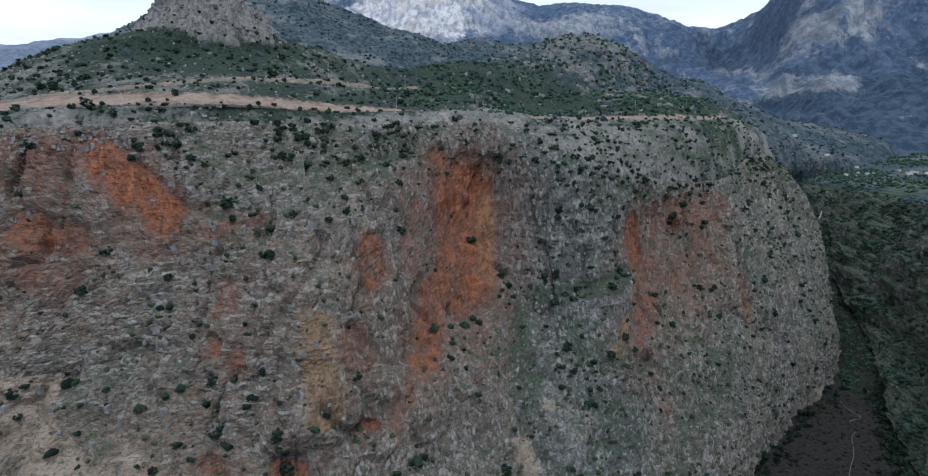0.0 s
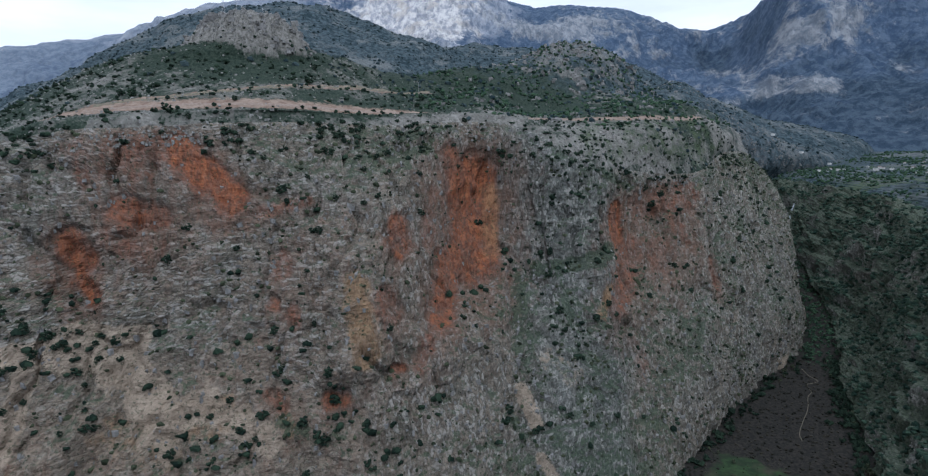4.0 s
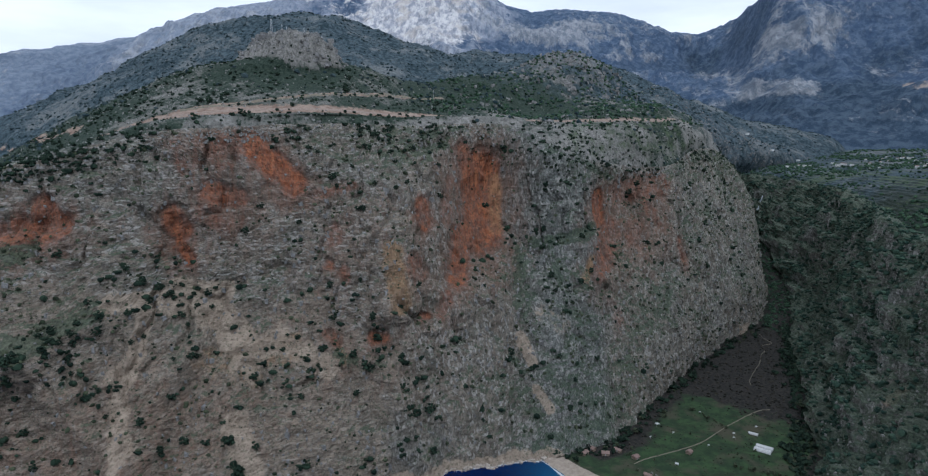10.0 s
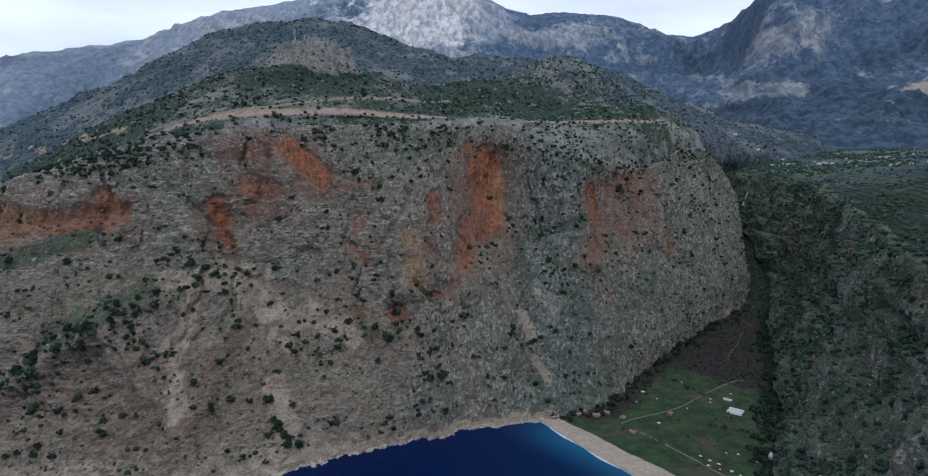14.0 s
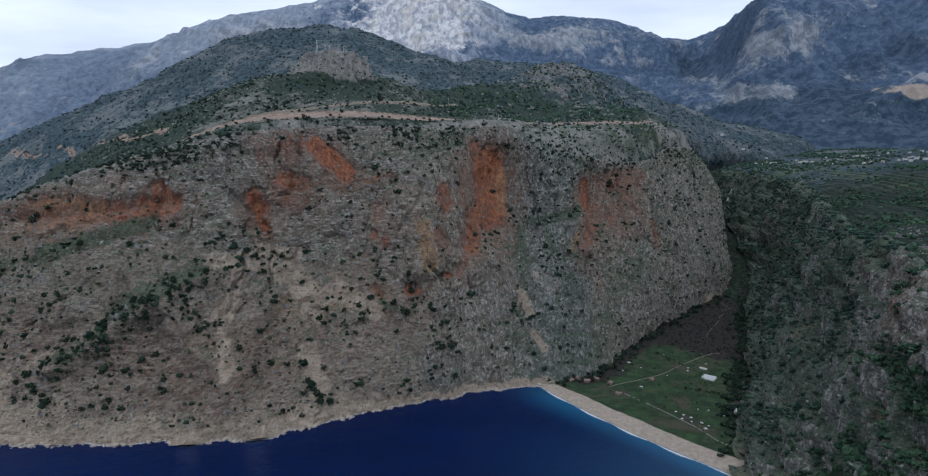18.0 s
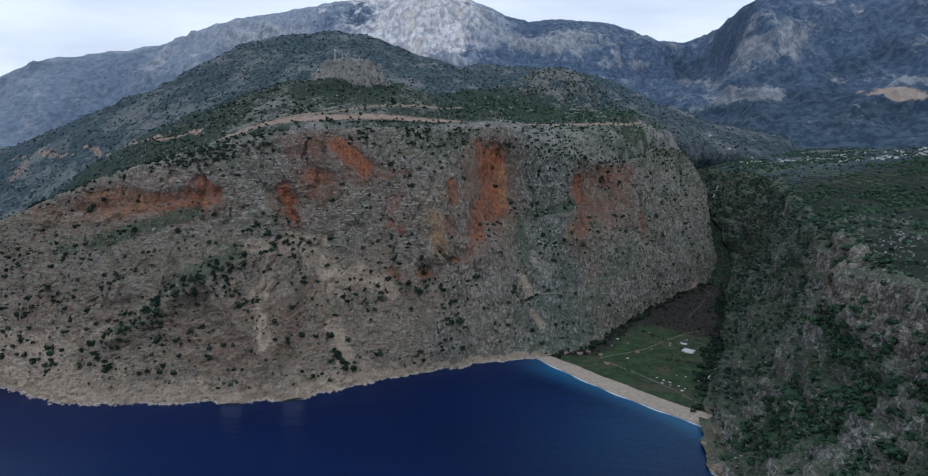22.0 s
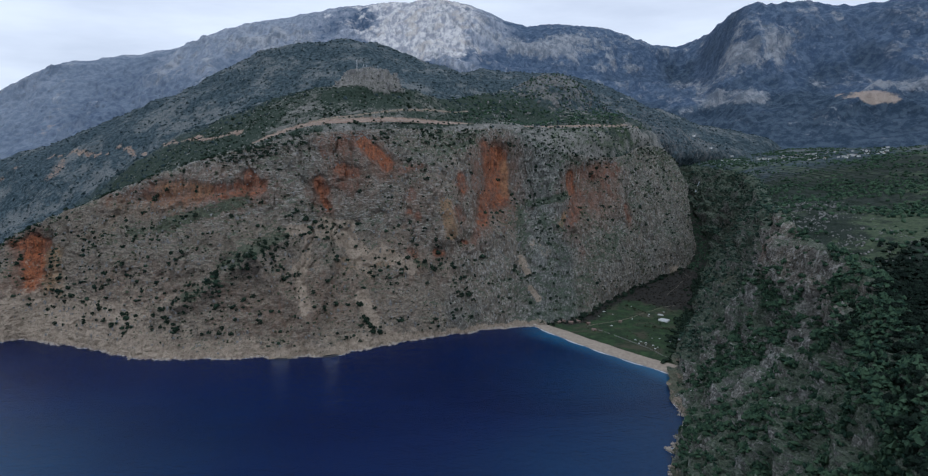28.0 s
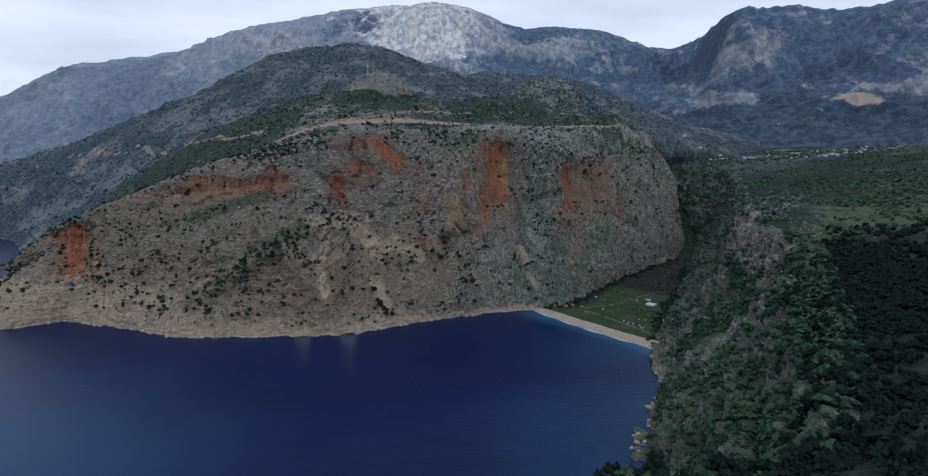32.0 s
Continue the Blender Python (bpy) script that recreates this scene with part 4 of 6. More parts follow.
bare = smooth(14, 4, s[..., 2]) + 0.9 * gauss(s[..., 1], -352, 12) * gauss(s[..., 2], 108, 12) + 0.8 * gauss(s[..., 1], 270, 9) * gauss(s[..., 2], 98, 14)
sc_ = slice(None, s_rim + 1)
grid_object("cliff_south", s[sc_], MAT_CLIFF, {"ochre": zero[sc_], "core": srust[sc_], "rust": (1.3 * srust + 0.12 * spale)[sc_], "warm": (0.22 + 0.3 * spale)[sc_], "steep": zero[sc_] + 1, "scree": bare[sc_], "scrub": sg[sc_]}, False,
            "dark wooded limestone cliff dropping to the sea", "cliff")
grid_object("plateau_south", s[s_rim:], MAT_FOREST, {"scrub": (sg + 0.1)[s_rim:], "soil": zero[s_rim:], "hazy_pine": 0.8 * smooth(450, 1000, s[..., 1])[s_rim:], "grass": (smooth(-270, -100, s[..., 1]) * (0.36 + 0.5 * fbm(s, 110, 3, shift=15.0) + 0.2 * np.sin(s[..., 2] * 2.1) * smooth(50, 150, s[..., 1]) + 0.3 * gauss(s[..., 1], -60, 130) * gauss(srow, s_rim + 30, 26)))[s_rim:]}, False, "terraced plateau covered in dark green scrub", "hill")
SOUTH_GRID, SOUTH_COVER = s, sg

# ---- the plain behind the gorge ----
px, py = np.meshgrid(np.linspace(700, 2300, 100), np.linspace(880, 2500, 100))
plain = np.stack([px, py, 228 + 0.012 * (py - 900) + 0.03 * (px - 700)], -1)
plain[..., 2] += 9 * fbm(plain, 160, 4) - 40 * smooth(760, 700, px)
grid_object("village_plain", plain, MAT_HILL, {"scrub": 0.6 + 0.3 * fbm(plain, 90, 3), "soil": 0 * px, "hazy_pine": 0 * px + 0.75}, False, "dark green plain with fields behind the gorge", "plain")

# ---- the mountains ----
r = loft([RANGE_FOOT, RANGE_FLANK, RANGE_UPPER, RANGE_CREST, RANGE_BACK], 28, [24, 36, 50, 4])
rrow = np.arange(r.shape[0])[:, None] * np.ones((1, r.shape[1]))
rel = np.clip((r[..., 2] - 300) / 600, 0, 1)
crest = gauss(rrow, 110, 14)
flatmap = np.stack([r[..., 0], 0.75 * r[..., 1], 0 * rrow], -1)
flatmap = flatmap + 90 * np.stack([fbm(flatmap, 350, 3, shift=3.3), fbm(flatmap, 350, 3, shift=8.8), 0 * rrow], -1)
spur = fbm(flatmap, 420, 6, 0.52, (1, 1, 1), 0.0, True)
rmove = (1 - 0.8 * crest) * (120 * spur + 46 * fbm(flatmap, 150, 4, 0.55, (1, 1, 1), 6.0, True) + 45 * fbm(flatmap, 900, 3)) * smooth(2, 26, rrow) + 9 * fbm(r, 80, 4, 0.6, ridged=True) + crest * (24 * fbm(flatmap, 150, 4, 0.55, (1, 1, 1), 12.0) + 12 * fbm(flatmap, 70, 3, 0.5, (1, 1, 1), 22.0, True) * smooth(200, 700, r[..., 0]))
r = r + np.stack([0 * rmove, -0.35 * rmove, 0.75 * rmove], -1)
scarp = 0.9 * gauss(r[..., 0], -260, 330) * smooth(680, 850, r[..., 2]) * smooth(2600, 2900, r[..., 1]) + 0.2 * gauss(r[..., 0], -700, 420) * smooth(850, 1050, r[..., 2])
scarp = np.clip(scarp * 1.25, 0, 1)
wood = 0.98 - 0.45 * spur + 0.3 * fbm(r, 300, 3) - 0.45 * smooth(650, 1000, r[..., 2]) * smooth(600, 200, r[..., 0]) - 0.12 * smooth(0.2, 0.6, rel) + 0.1 * smooth(300, 900, r[..., 0]) + 0.8 * smooth(520, 340, r[..., 2]) * smooth(100, 500, r[..., 0]) + 0.25 * smooth(600, 1200, r[..., 0])


def outcrop(rows):
    total = np.zeros_like(rmove)
    for cx, cy, cz, w, h, k in rows:
        total = np.maximum(total, k * smooth(1.5, 0.4, np.sqrt(((r[..., 0] - cx) / w) ** 2 + ((r[..., 1] - cy) / 380) ** 2 + ((r[..., 2] - cz) / h) ** 2)))
    return total


crags = outcrop([(1293, 2263, 494, 110, 50, 1.0), (1880, 1840, 526, 110, 45, 0.9), (1454, 2472, 729, 190, 110, 0.62), (595, 3624, 906, 320, 120, 0.9), (300, 3700, 940, 200, 120, 0.6), (1376, 3286, 605, 130, 60, 0.7), (1700, 2100, 560, 130, 60, 0.6), (1000, 3500, 760, 200, 80, 0.6), (-1200, 3400, 900, 260, 160, 0.5)])
crags = 0.8 * crags + 0.42 * smooth(0.1, 0.6, spur) * smooth(300, 420, r[..., 2]) + 0.1
# where the western slopes take the paler haze colour
west_haze = smooth(-900, -1400, r[..., 0]) * (0.75 + 0.5 * fbm(r, 500, 3))
grid_object("mountain_range", r, MAT_RANGE, {"scarp": scarp, "wood": wood, "crag": crags, "west_haze": np.clip(west_haze, 0, 1), "ochre": outcrop([(1640, 1927, 469, 75, 32, 1.0), (-2050, 2700, 330, 200, 60, 0.5)])}, False, "high hazy mountain range with a white bare scarp", "mountain")

MAT_FACE = plain_material("broken_limestone", (0.105, 0.102, 0.096), (0.23, 0.224, 0.212), 2.5, 0.95, 0.1)

# ---- plants and stones ----
ICO = [(0, 0, 1), (0.894, 0, 0.447), (0.276, 0.851, 0.447), (-0.724, 0.526, 0.447), (-0.724, -0.526, 0.447), (0.276, -0.851, 0.447),
       (0.724, 0.526, -0.447), (-0.276, 0.851, -0.447), (-0.894, 0, -0.447), (-0.276, -0.851, -0.447), (0.724, -0.526, -0.447), (0, 0, -1)]
ICO_FACES = [(0, 1, 2), (0, 2, 3), (0, 3, 4), (0, 4, 5), (0, 5, 1), (1, 6, 2), (2, 7, 3), (3, 8, 4), (4, 9, 5), (5, 10, 1)]
ICO_FACES += [(2, 6, 7), (3, 7, 8), (4, 8, 9), (5, 9, 10), (1, 10, 6), (6, 11, 7), (7, 11, 8), (8, 11, 9), (9, 11, 10), (10, 11, 6)]
ICO, ICO_FACES = np.array(ICO), np.array(ICO_FACES)
rng = np.random.default_rng(7)


def lumps(n, spread, size, flat=0.8, jag=0.3):
    """A clump: n small jagged lumps inside a dome. Vertices, faces."""
    v, f = [], []
    for i in range(n):
        d = rng.normal(size=3)
        d /= np.linalg.norm(d)
        d[2] = abs(d[2]) * flat
        c = d * spread * rng.uniform(0.35, 1.0)
        s = size * rng.uniform(0.65, 1.25)
        v.append(ICO * s * (1 + rng.uniform(-jag, jag, (12, 1))) * np.array([1, 1, 0.85]) + c)
        f.append(ICO_FACES + 12 * i)
    return np.concatenate(v), np.concatenate(f)


def pick(grid, weight, n, rows=None):
    """n random places on a sheet, by weight and area, with the ground's normal."""
    a, b = (0, grid.shape[0] - 1) if rows is None else rows
    q = grid[a:b + 1]
    w = weight[a:b, :-1] if weight.shape[0] == grid.shape[0] else weight
    e1, e2 = q[:-1, 1:] - q[:-1, :-1], q[1:, :-1] - q[:-1, :-1]
    area = np.linalg.norm(np.cross(e1, e2), axis=2)
    p = np.maximum(w, 0) * area
    flat = rng.choice(p.size, n, p=(p / p.sum()).ravel())
    i, j = np.unravel_index(flat, p.shape)
    k = rng.random((2, n, 1))
    return q[i, j] + e1[i, j] * k[0] + e2[i, j] * k[1]


def stuff(name, places, sizes, variants, material, label, category, sink=0.25, tall=1.0):
    """Many small plants or stones in one mesh."""
    vs, fs, base = [], [], 0
    which = rng.integers(0, len(variants), len(places))
    for k, (v, f) in enumerate(variants):
        at = places[which == k]
        if not len(at):
            continue
        s = sizes[which == k][:, None, None]
        t = rng.uniform(0, 2 * np.pi, len(at))
        c, d = np.cos(t)[:, None], np.sin(t)[:, None]
        stretch = rng.uniform(0.75, 1.3, (len(at), 1, 1))
        p = np.stack([v[None, :, 0] * c - v[None, :, 1] * d, v[None, :, 0] * d + v[None, :, 1] * c, np.repeat(v[None, :, 2], len(at), 0) * tall], -1)
        p = p * s * np.concatenate([stretch, 1 / stretch, rng.uniform(0.8, 1.2, (len(at), 1, 1))], -1) + at[:, None, :]
        p[..., 2] += (0.5 - sink) * s[..., 0]
        vs.append(p.reshape(-1, 3))
        fs.append((f[None] + base + len(v) * np.arange(len(at))[:, None, None]).reshape(-1, 3))
        base += len(at) * len(v)
    ob = poly_object(name, np.concatenate(vs), np.concatenate(fs), material)
    return tagged(ob, label, category, "", "stuff")


OCT = np.array([(1, 0, 0), (0, 1, 0), (-1, 0, 0), (0, -1, 0), (0, 0, 1), (0, 0, -1)], float)
OCT_FACES = np.array([(0, 1, 4), (1, 2, 4), (2, 3, 4), (3, 0, 4), (1, 0, 5), (2, 1, 5), (3, 2, 5), (0, 3, 5)])


def sprays(n, size, flat, droop=0.0):
    """A loose crown of n small pointed leaf clumps round a few limbs."""
    limbs = rng.normal(size=(5, 3))
    limbs /= np.linalg.norm(limbs, axis=1)[:, None]
    limbs[:, 2] = np.abs(limbs[:, 2]) * flat
    v, f = [], []
    for i in range(n):
        d = rng.normal(size=3)
        d /= np.linalg.norm(d)
        d[2] = abs(d[2]) * flat - droop
        c = limbs[i % 5] * 0.5 + d * rng.uniform(0.2, 0.62)
        v.append(OCT * size * rng.uniform(0.6, 1.4, (1, 3)) * (1 + rng.uniform(-0.35, 0.35, (6, 1))) + c)
        f.append(OCT_FACES + 6 * i)
    return np.concatenate(v), np.concatenate(f)


CROWNS = [sprays(28, 0.25, 0.85) for i in range(6)]
THICKETS = [sprays(10, 0.38, 0.8) for i in range(6)]
TUFTS = [lumps(2, 0.5, 0.62) for i in range(5)]
SPECKS = [lumps(1, 0.1, 0.85, 0.6, 0.4) for i in range(6)]
BUSHES = [lumps(4, 0.6, 0.52, 0.75, 0.38) for i in range(6)]
CUBE = np.array([(x, y, z) for z in (-1, 1) for y in (-1, 1) for x in (-1, 1)], float)
CUBE_FACES = np.array([(0, 2, 3), (0, 3, 1), (4, 5, 7), (4, 7, 6), (0, 1, 5), (0, 5, 4), (2, 6, 7), (2, 7, 3), (0, 4, 6), (0, 6, 2), (1, 3, 7), (1, 7, 5)])


def block():
    """A broken, angular stone."""
    v = CUBE * rng.uniform(0.4, 0.8, (1, 3)) * (1 + rng.uniform(-0.4, 0.25, (8, 1)))
    w = rng.uniform(0, 6.3)
    tilt = rng.uniform(-0.5, 0.5)
    c, d = math.cos(tilt), math.sin(tilt)
    v = v @ np.array([[1, 0, 0], [0, c, d], [0, -d, c]])
    return v @ np.array([[math.cos(w), math.sin(w), 0], [-math.sin(w), math.cos(w), 0], [0, 0, 1]]), CUBE_FACES


STONES = [block() for i in range(9)]

NX, NY, NZ = NORTH_GRID[..., 0], NORTH_GRID[..., 1], NORTH_GRID[..., 2]
ROWS = np.arange(NORTH_GRID.shape[0])[:, None] * np.ones((1, NORTH_GRID.shape[1]))
dots = np.clip(0.35 + NORTH_COVER, 0.05, 1.2) * smooth(8, 22, NZ)
dots = dots * (0.15 + smooth(-0.25, 0.45, fbm(NORTH_GRID, 26, 4, shift=31.0)))
p = pick(NORTH_GRID, dots, 6000, (2, RIM_ROW))
stuff("cliff_scrub", p, rng.uniform(0.45, 1.0, len(p)) ** 3 * 2.4, SPECKS, MAT_OLIVE, "small dark shrubs rooted all over the cliff face", "scrub")
low_left = smooth(260, 40, NZ) * smooth(-20, -200, NX) + 0.25
groups = smooth(0.0, 0.5, fbm(NORTH_GRID, 34, 3, shift=21.0)) + 0.08
p = pick(NORTH_GRID, low_left * groups * smooth(10, 26, NZ) * np.clip(0.5 + NORTH_COVER, 0, 1.2) + 0.8 * gauss(NZ - 0.53 * (NX + 488), 82, 16) * gauss(NX, -415, 80), 1500, (2, RIM_ROW))
stuff("cliff_bushes", p, rng.uniform(0.3, 1.0, len(p)) ** 1.5 * 5.4, BUSHES, MAT_SCRUB, "rounded dark green bushes in loose groups on the cliff", "bushes")
near_hill = np.clip(0.25 + NORTH_COVER, 0.04, 1.3) * (1 - 0.95 * gauss(ROWS, ROAD_ROW, 3.2))
rim_band = gauss(ROWS, RIM_ROW - 8, 9) * smooth(-0.2, 0.4, fbm(NORTH_GRID, 40, 3, shift=71.0)) * (0.4 + smooth(-120, -260, NX))
p = pick(NORTH_GRID, rim_band, 700, (RIM_ROW - 30, RIM_ROW + 6))
stuff("edge_bushes", p, rng.uniform(0.35, 1.0, len(p)) * 3.8, THICKETS, MAT_SCRUB, "dark bushes crowding the broken edge of the cliff", "bushes")
p = np.concatenate([pick(NORTH_GRID, near_hill * smooth(760, 560, NY), 3400, (RIM_ROW, CREST_ROW)), pick(NORTH_GRID, shoulder, 260, (RIM_ROW - 2, ROAD_ROW + 2))])
stuff("rim_scrub", p, rng.uniform(0.3, 1.0, len(p)) ** 1.5 * 3.4, BUSHES, MAT_SCRUB, "dense dark scrub on the rocky slope beside the road", "scrub")
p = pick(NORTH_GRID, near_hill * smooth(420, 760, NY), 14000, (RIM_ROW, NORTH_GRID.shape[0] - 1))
stuff("hill_woods", p, rng.uniform(0.4, 1.0, len(p)) ** 2 * 4.0, SPECKS, MAT_HAZY_WOOD, "dark open woodland covering the hills", "woodland")
rough = np.clip(0.75 - NORTH_COVER, 0.05, 1.2) * (1 - 0.9 * gauss(ROWS, ROAD_ROW, 3.0))
p = pick(NORTH_GRID, rough * smooth(900, 500, NY), 9000, (RIM_ROW - 12, CREST_ROW + 6))
stuff("hill_stones", p, rng.uniform(0.4, 1.0, len(p)) ** 3 * 2.2, STONES, MAT_STONE, "pale limestone boulders strewn over the rim and hillside", "boulders", 0.45)
knoll_w = smooth(-120, 0, NX) * smooth(460, 360, NX) * smooth(540, 620, NY) * smooth(1200, 1080, NY)
p = pick(NORTH_GRID, knoll_w * (0.2 + smooth(-0.2, 0.3, fbm(NORTH_GRID, 50, 3, shift=91.0))), 2600, (RIM_ROW + 16, NORTH_GRID.shape[0] - 1))
stuff("knoll_scrub", p, rng.uniform(0.35, 1.0, len(p)) ** 1.3 * 4.4, TUFTS, MAT_WOOD, "dark green scrub and small trees round the rocky knoll", "scrub")
p = pick(NORTH_GRID, 0.5 * smooth(1.3, 0.9, dome) * smooth(0.3, 0.7, dome) + knoll_w * (0.06 + gauss(NX, 165, 110) * gauss(NY, 1030, 110)) * (0.2 + smooth(-0.1, 0.4, fbm(NORTH_GRID, 30, 3, shift=93.0))), 1500, (RIM_ROW + 16, NORTH_GRID.shape[0] - 1))
stuff("knoll_rocks", p, rng.uniform(0.35, 1.0, len(p)) ** 2 * 6.0, STONES, MAT_FACE, "grey crags and boulders breaking out of the knoll", "rocks", 0.5)
p = pick(NORTH_GRID, smooth(330, 460, NX) * smooth(900, 1000, NY) * smooth(1500, 1300, NY) * (0.15 + smooth(-0.1, 0.4, fbm(NORTH_GRID, 60, 3, shift=81.0))), 2200, (RIM_ROW, NORTH_GRID.shape[0] - 1))
stuff("slope_stones", p, rng.uniform(0.4, 1.0, len(p)) ** 2 * 2.8, STONES, MAT_FACE, "pale rubble and rock ribs on the slope above the gorge", "boulders", 0.5)
p = pick(NORTH_GRID, smooth(6, 20, NZ) * (1 - 0.95 * np.clip(np.maximum(core, rust), 0, 1)) * (0.3 + smooth(-0.2, 0.4, fbm(NORTH_GRID, 45, 3, shift=51.0))), 6500, (4, RIM_ROW))
stuff("face_rocks", p, rng.uniform(0.35, 1.0, len(p)) ** 3 * 2.8, STONES, MAT_FACE, "jutting blocks of grey limestone all over the cliff", "rocks", 0.7, 1.5)

SX, SY, SZ = SOUTH_GRID[..., 0], SOUTH_GRID[..., 1], SOUTH_GRID[..., 2]
dense = np.clip(1.4 * SOUTH_COVER - 0.25, 0.2, 1.5) * smooth(5, 16, SZ)
clumped = 0.12 + smooth(-0.15, 0.3, fbm(SOUTH_GRID, 38, 4, shift=61.0))
p = pick(SOUTH_GRID, clumped * dense * smooth(160, -20, SY), 8000, (2, s_rim))
stuff("south_trees", p, rng.uniform(0.3, 1.0, len(p)) ** 1.3 * 5.2, THICKETS, MAT_WOOD, "dense dark green trees and scrub on the southern cliff", "woodland")
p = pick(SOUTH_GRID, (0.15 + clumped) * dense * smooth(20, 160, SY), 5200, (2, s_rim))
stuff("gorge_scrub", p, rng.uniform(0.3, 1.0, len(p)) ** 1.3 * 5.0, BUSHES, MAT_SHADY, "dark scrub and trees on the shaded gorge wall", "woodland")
top = (s_rim - 3, SOUTH_GRID.shape[0] - 1)
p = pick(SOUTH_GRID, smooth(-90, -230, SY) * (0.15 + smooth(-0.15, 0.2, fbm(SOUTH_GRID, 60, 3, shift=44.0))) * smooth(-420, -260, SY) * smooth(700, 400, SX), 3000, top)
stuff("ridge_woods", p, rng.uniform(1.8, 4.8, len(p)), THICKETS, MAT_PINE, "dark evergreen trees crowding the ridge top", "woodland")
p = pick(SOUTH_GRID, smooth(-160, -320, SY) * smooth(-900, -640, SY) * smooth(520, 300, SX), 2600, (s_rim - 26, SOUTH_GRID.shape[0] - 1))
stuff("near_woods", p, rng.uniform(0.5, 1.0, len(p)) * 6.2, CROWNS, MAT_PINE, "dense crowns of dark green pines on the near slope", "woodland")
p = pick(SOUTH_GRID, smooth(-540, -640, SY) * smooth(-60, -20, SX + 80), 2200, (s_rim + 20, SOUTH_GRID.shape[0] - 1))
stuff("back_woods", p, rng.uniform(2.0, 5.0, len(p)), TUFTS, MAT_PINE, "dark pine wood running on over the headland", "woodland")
open_land = 0.1 + smooth(-0.05, 0.2, fbm(SOUTH_GRID, 90, 3, shift=41.0))
p = pick(SOUTH_GRID, open_land * smooth(1500, 700, SX) * smooth(-250, 0, SY), 6500, (s_rim - 3, SOUTH_GRID.shape[0] - 1))
stuff("plateau_woods", p, rng.uniform(1.6, 4.6, len(p)), TUFTS, MAT_WOOD, "dark evergreen trees scattered over the terraced plateau", "woodland")
p = pick(SOUTH_GRID, (0.1 + smooth(0.1, 0.6, fbm(SOUTH_GRID, 30, 3, shift=13.0))) * smooth(700, 300, SY) * smooth(-330, -180, SY), 1300, (10, s_rim + 16))
stuff("south_stones", p, rng.uniform(0.4, 1.0, len(p)) ** 2 * 2.2, STONES, MAT_STONE, "pale weathered limestone outcrops between the trees", "boulders", 0.4)

p = pick(SOUTH_GRID, smooth(-330, -200, SY) * smooth(330, 180, SY) * (0.08 + smooth(0.0, 0.45, fbm(SOUTH_GRID, 36, 3, shift=47.0))), 800, (s_rim - 6, s_rim + 26))
stuff("plateau_rubble", p, rng.uniform(0.4, 1.0, len(p)) ** 2 * 2.0, STONES, MAT_FACE, "pale limestone rubble and terrace walls on the plateau edge", "boulders", 0.4)

# ---- single trees and shrubs ----
def empty(name, place, turn=0.0, scale=1.0):
    ob = new(name)
    ob.location, ob.rotation_euler, ob.scale = place, (0, 0, turn), (scale, scale, scale)
    return ob


def part(name, verts, faces, material, parent, label="", shade=False):
    ob = poly_object(name, verts, faces, material, parent, shade)
    return tagged(ob, label)


def tube(points, radii, sides=6):
    """A tapered tube along points: vertices, quads."""
    v, f = [], []
    points = np.asarray(points, float)
    for i, (p, r) in enumerate(zip(points, radii)):
        d = points[min(i + 1, len(points) - 1)] - points[max(i - 1, 0)]
        d /= np.linalg.norm(d)
        a = np.cross(d, (0.3, 0.9, 0.1))
        a /= np.linalg.norm(a)
        c = np.cross(d, a)
        for k in range(sides):
            w = 2 * math.pi * k / sides
            v.append(p + r * (a * math.cos(w) + c * math.sin(w)))
    for i in range(len(points) - 1):
        for k in range(sides):
            f.append((i * sides + k, i * sides + (k + 1) % sides, (i + 1) * sides + (k + 1) % sides, (i + 1) * sides + k))
    return np.array(v), np.array(f)


def join(pieces):
    v, f, n = [], [], 0
    for a, b in pieces:
        v.append(a)
        f.append(np.asarray(b) + n)
        n += len(a)
    return np.concatenate(v), np.concatenate(f)


def box(x0, y0, z0, x1, y1, z1):
    v = np.array([(x, y, z) for z in (z0, z1) for y in (y0, y1) for x in (x0, x1)], float)
    return v, np.array([(0, 2, 3, 1), (4, 5, 7, 6), (0, 1, 5, 4), (2, 6, 7, 3), (0, 4, 6, 2), (1, 3, 7, 5)])


MAT_BARK = plain_material("rough_bark", (0.06, 0.05, 0.04), (0.14, 0.12, 0.10), 0.4, 0.95, 0.1)


def leafy(n, spread, size, flat):
    """A crown of many small leaf clumps with gaps."""
    v, f = [], []
    for i in range(n):
        d = rng.normal(size=3)
        d /= np.linalg.norm(d)
        d[2] = d[2] * flat
        r = spread * rng.uniform(0.5, 1.0) ** 0.6 * (1 + 0.25 * math.sin(3 * d[0] + 5 * d[1]))
        s = size * rng.uniform(0.6, 1.3)
        v.append(ICO * s * (1 + rng.uniform(-0.4, 0.4, (12, 1))) * (1, 1, 0.7) + d * r)
        f.append(ICO_FACES + 12 * i)
    return np.concatenate(v), np.concatenate(f)


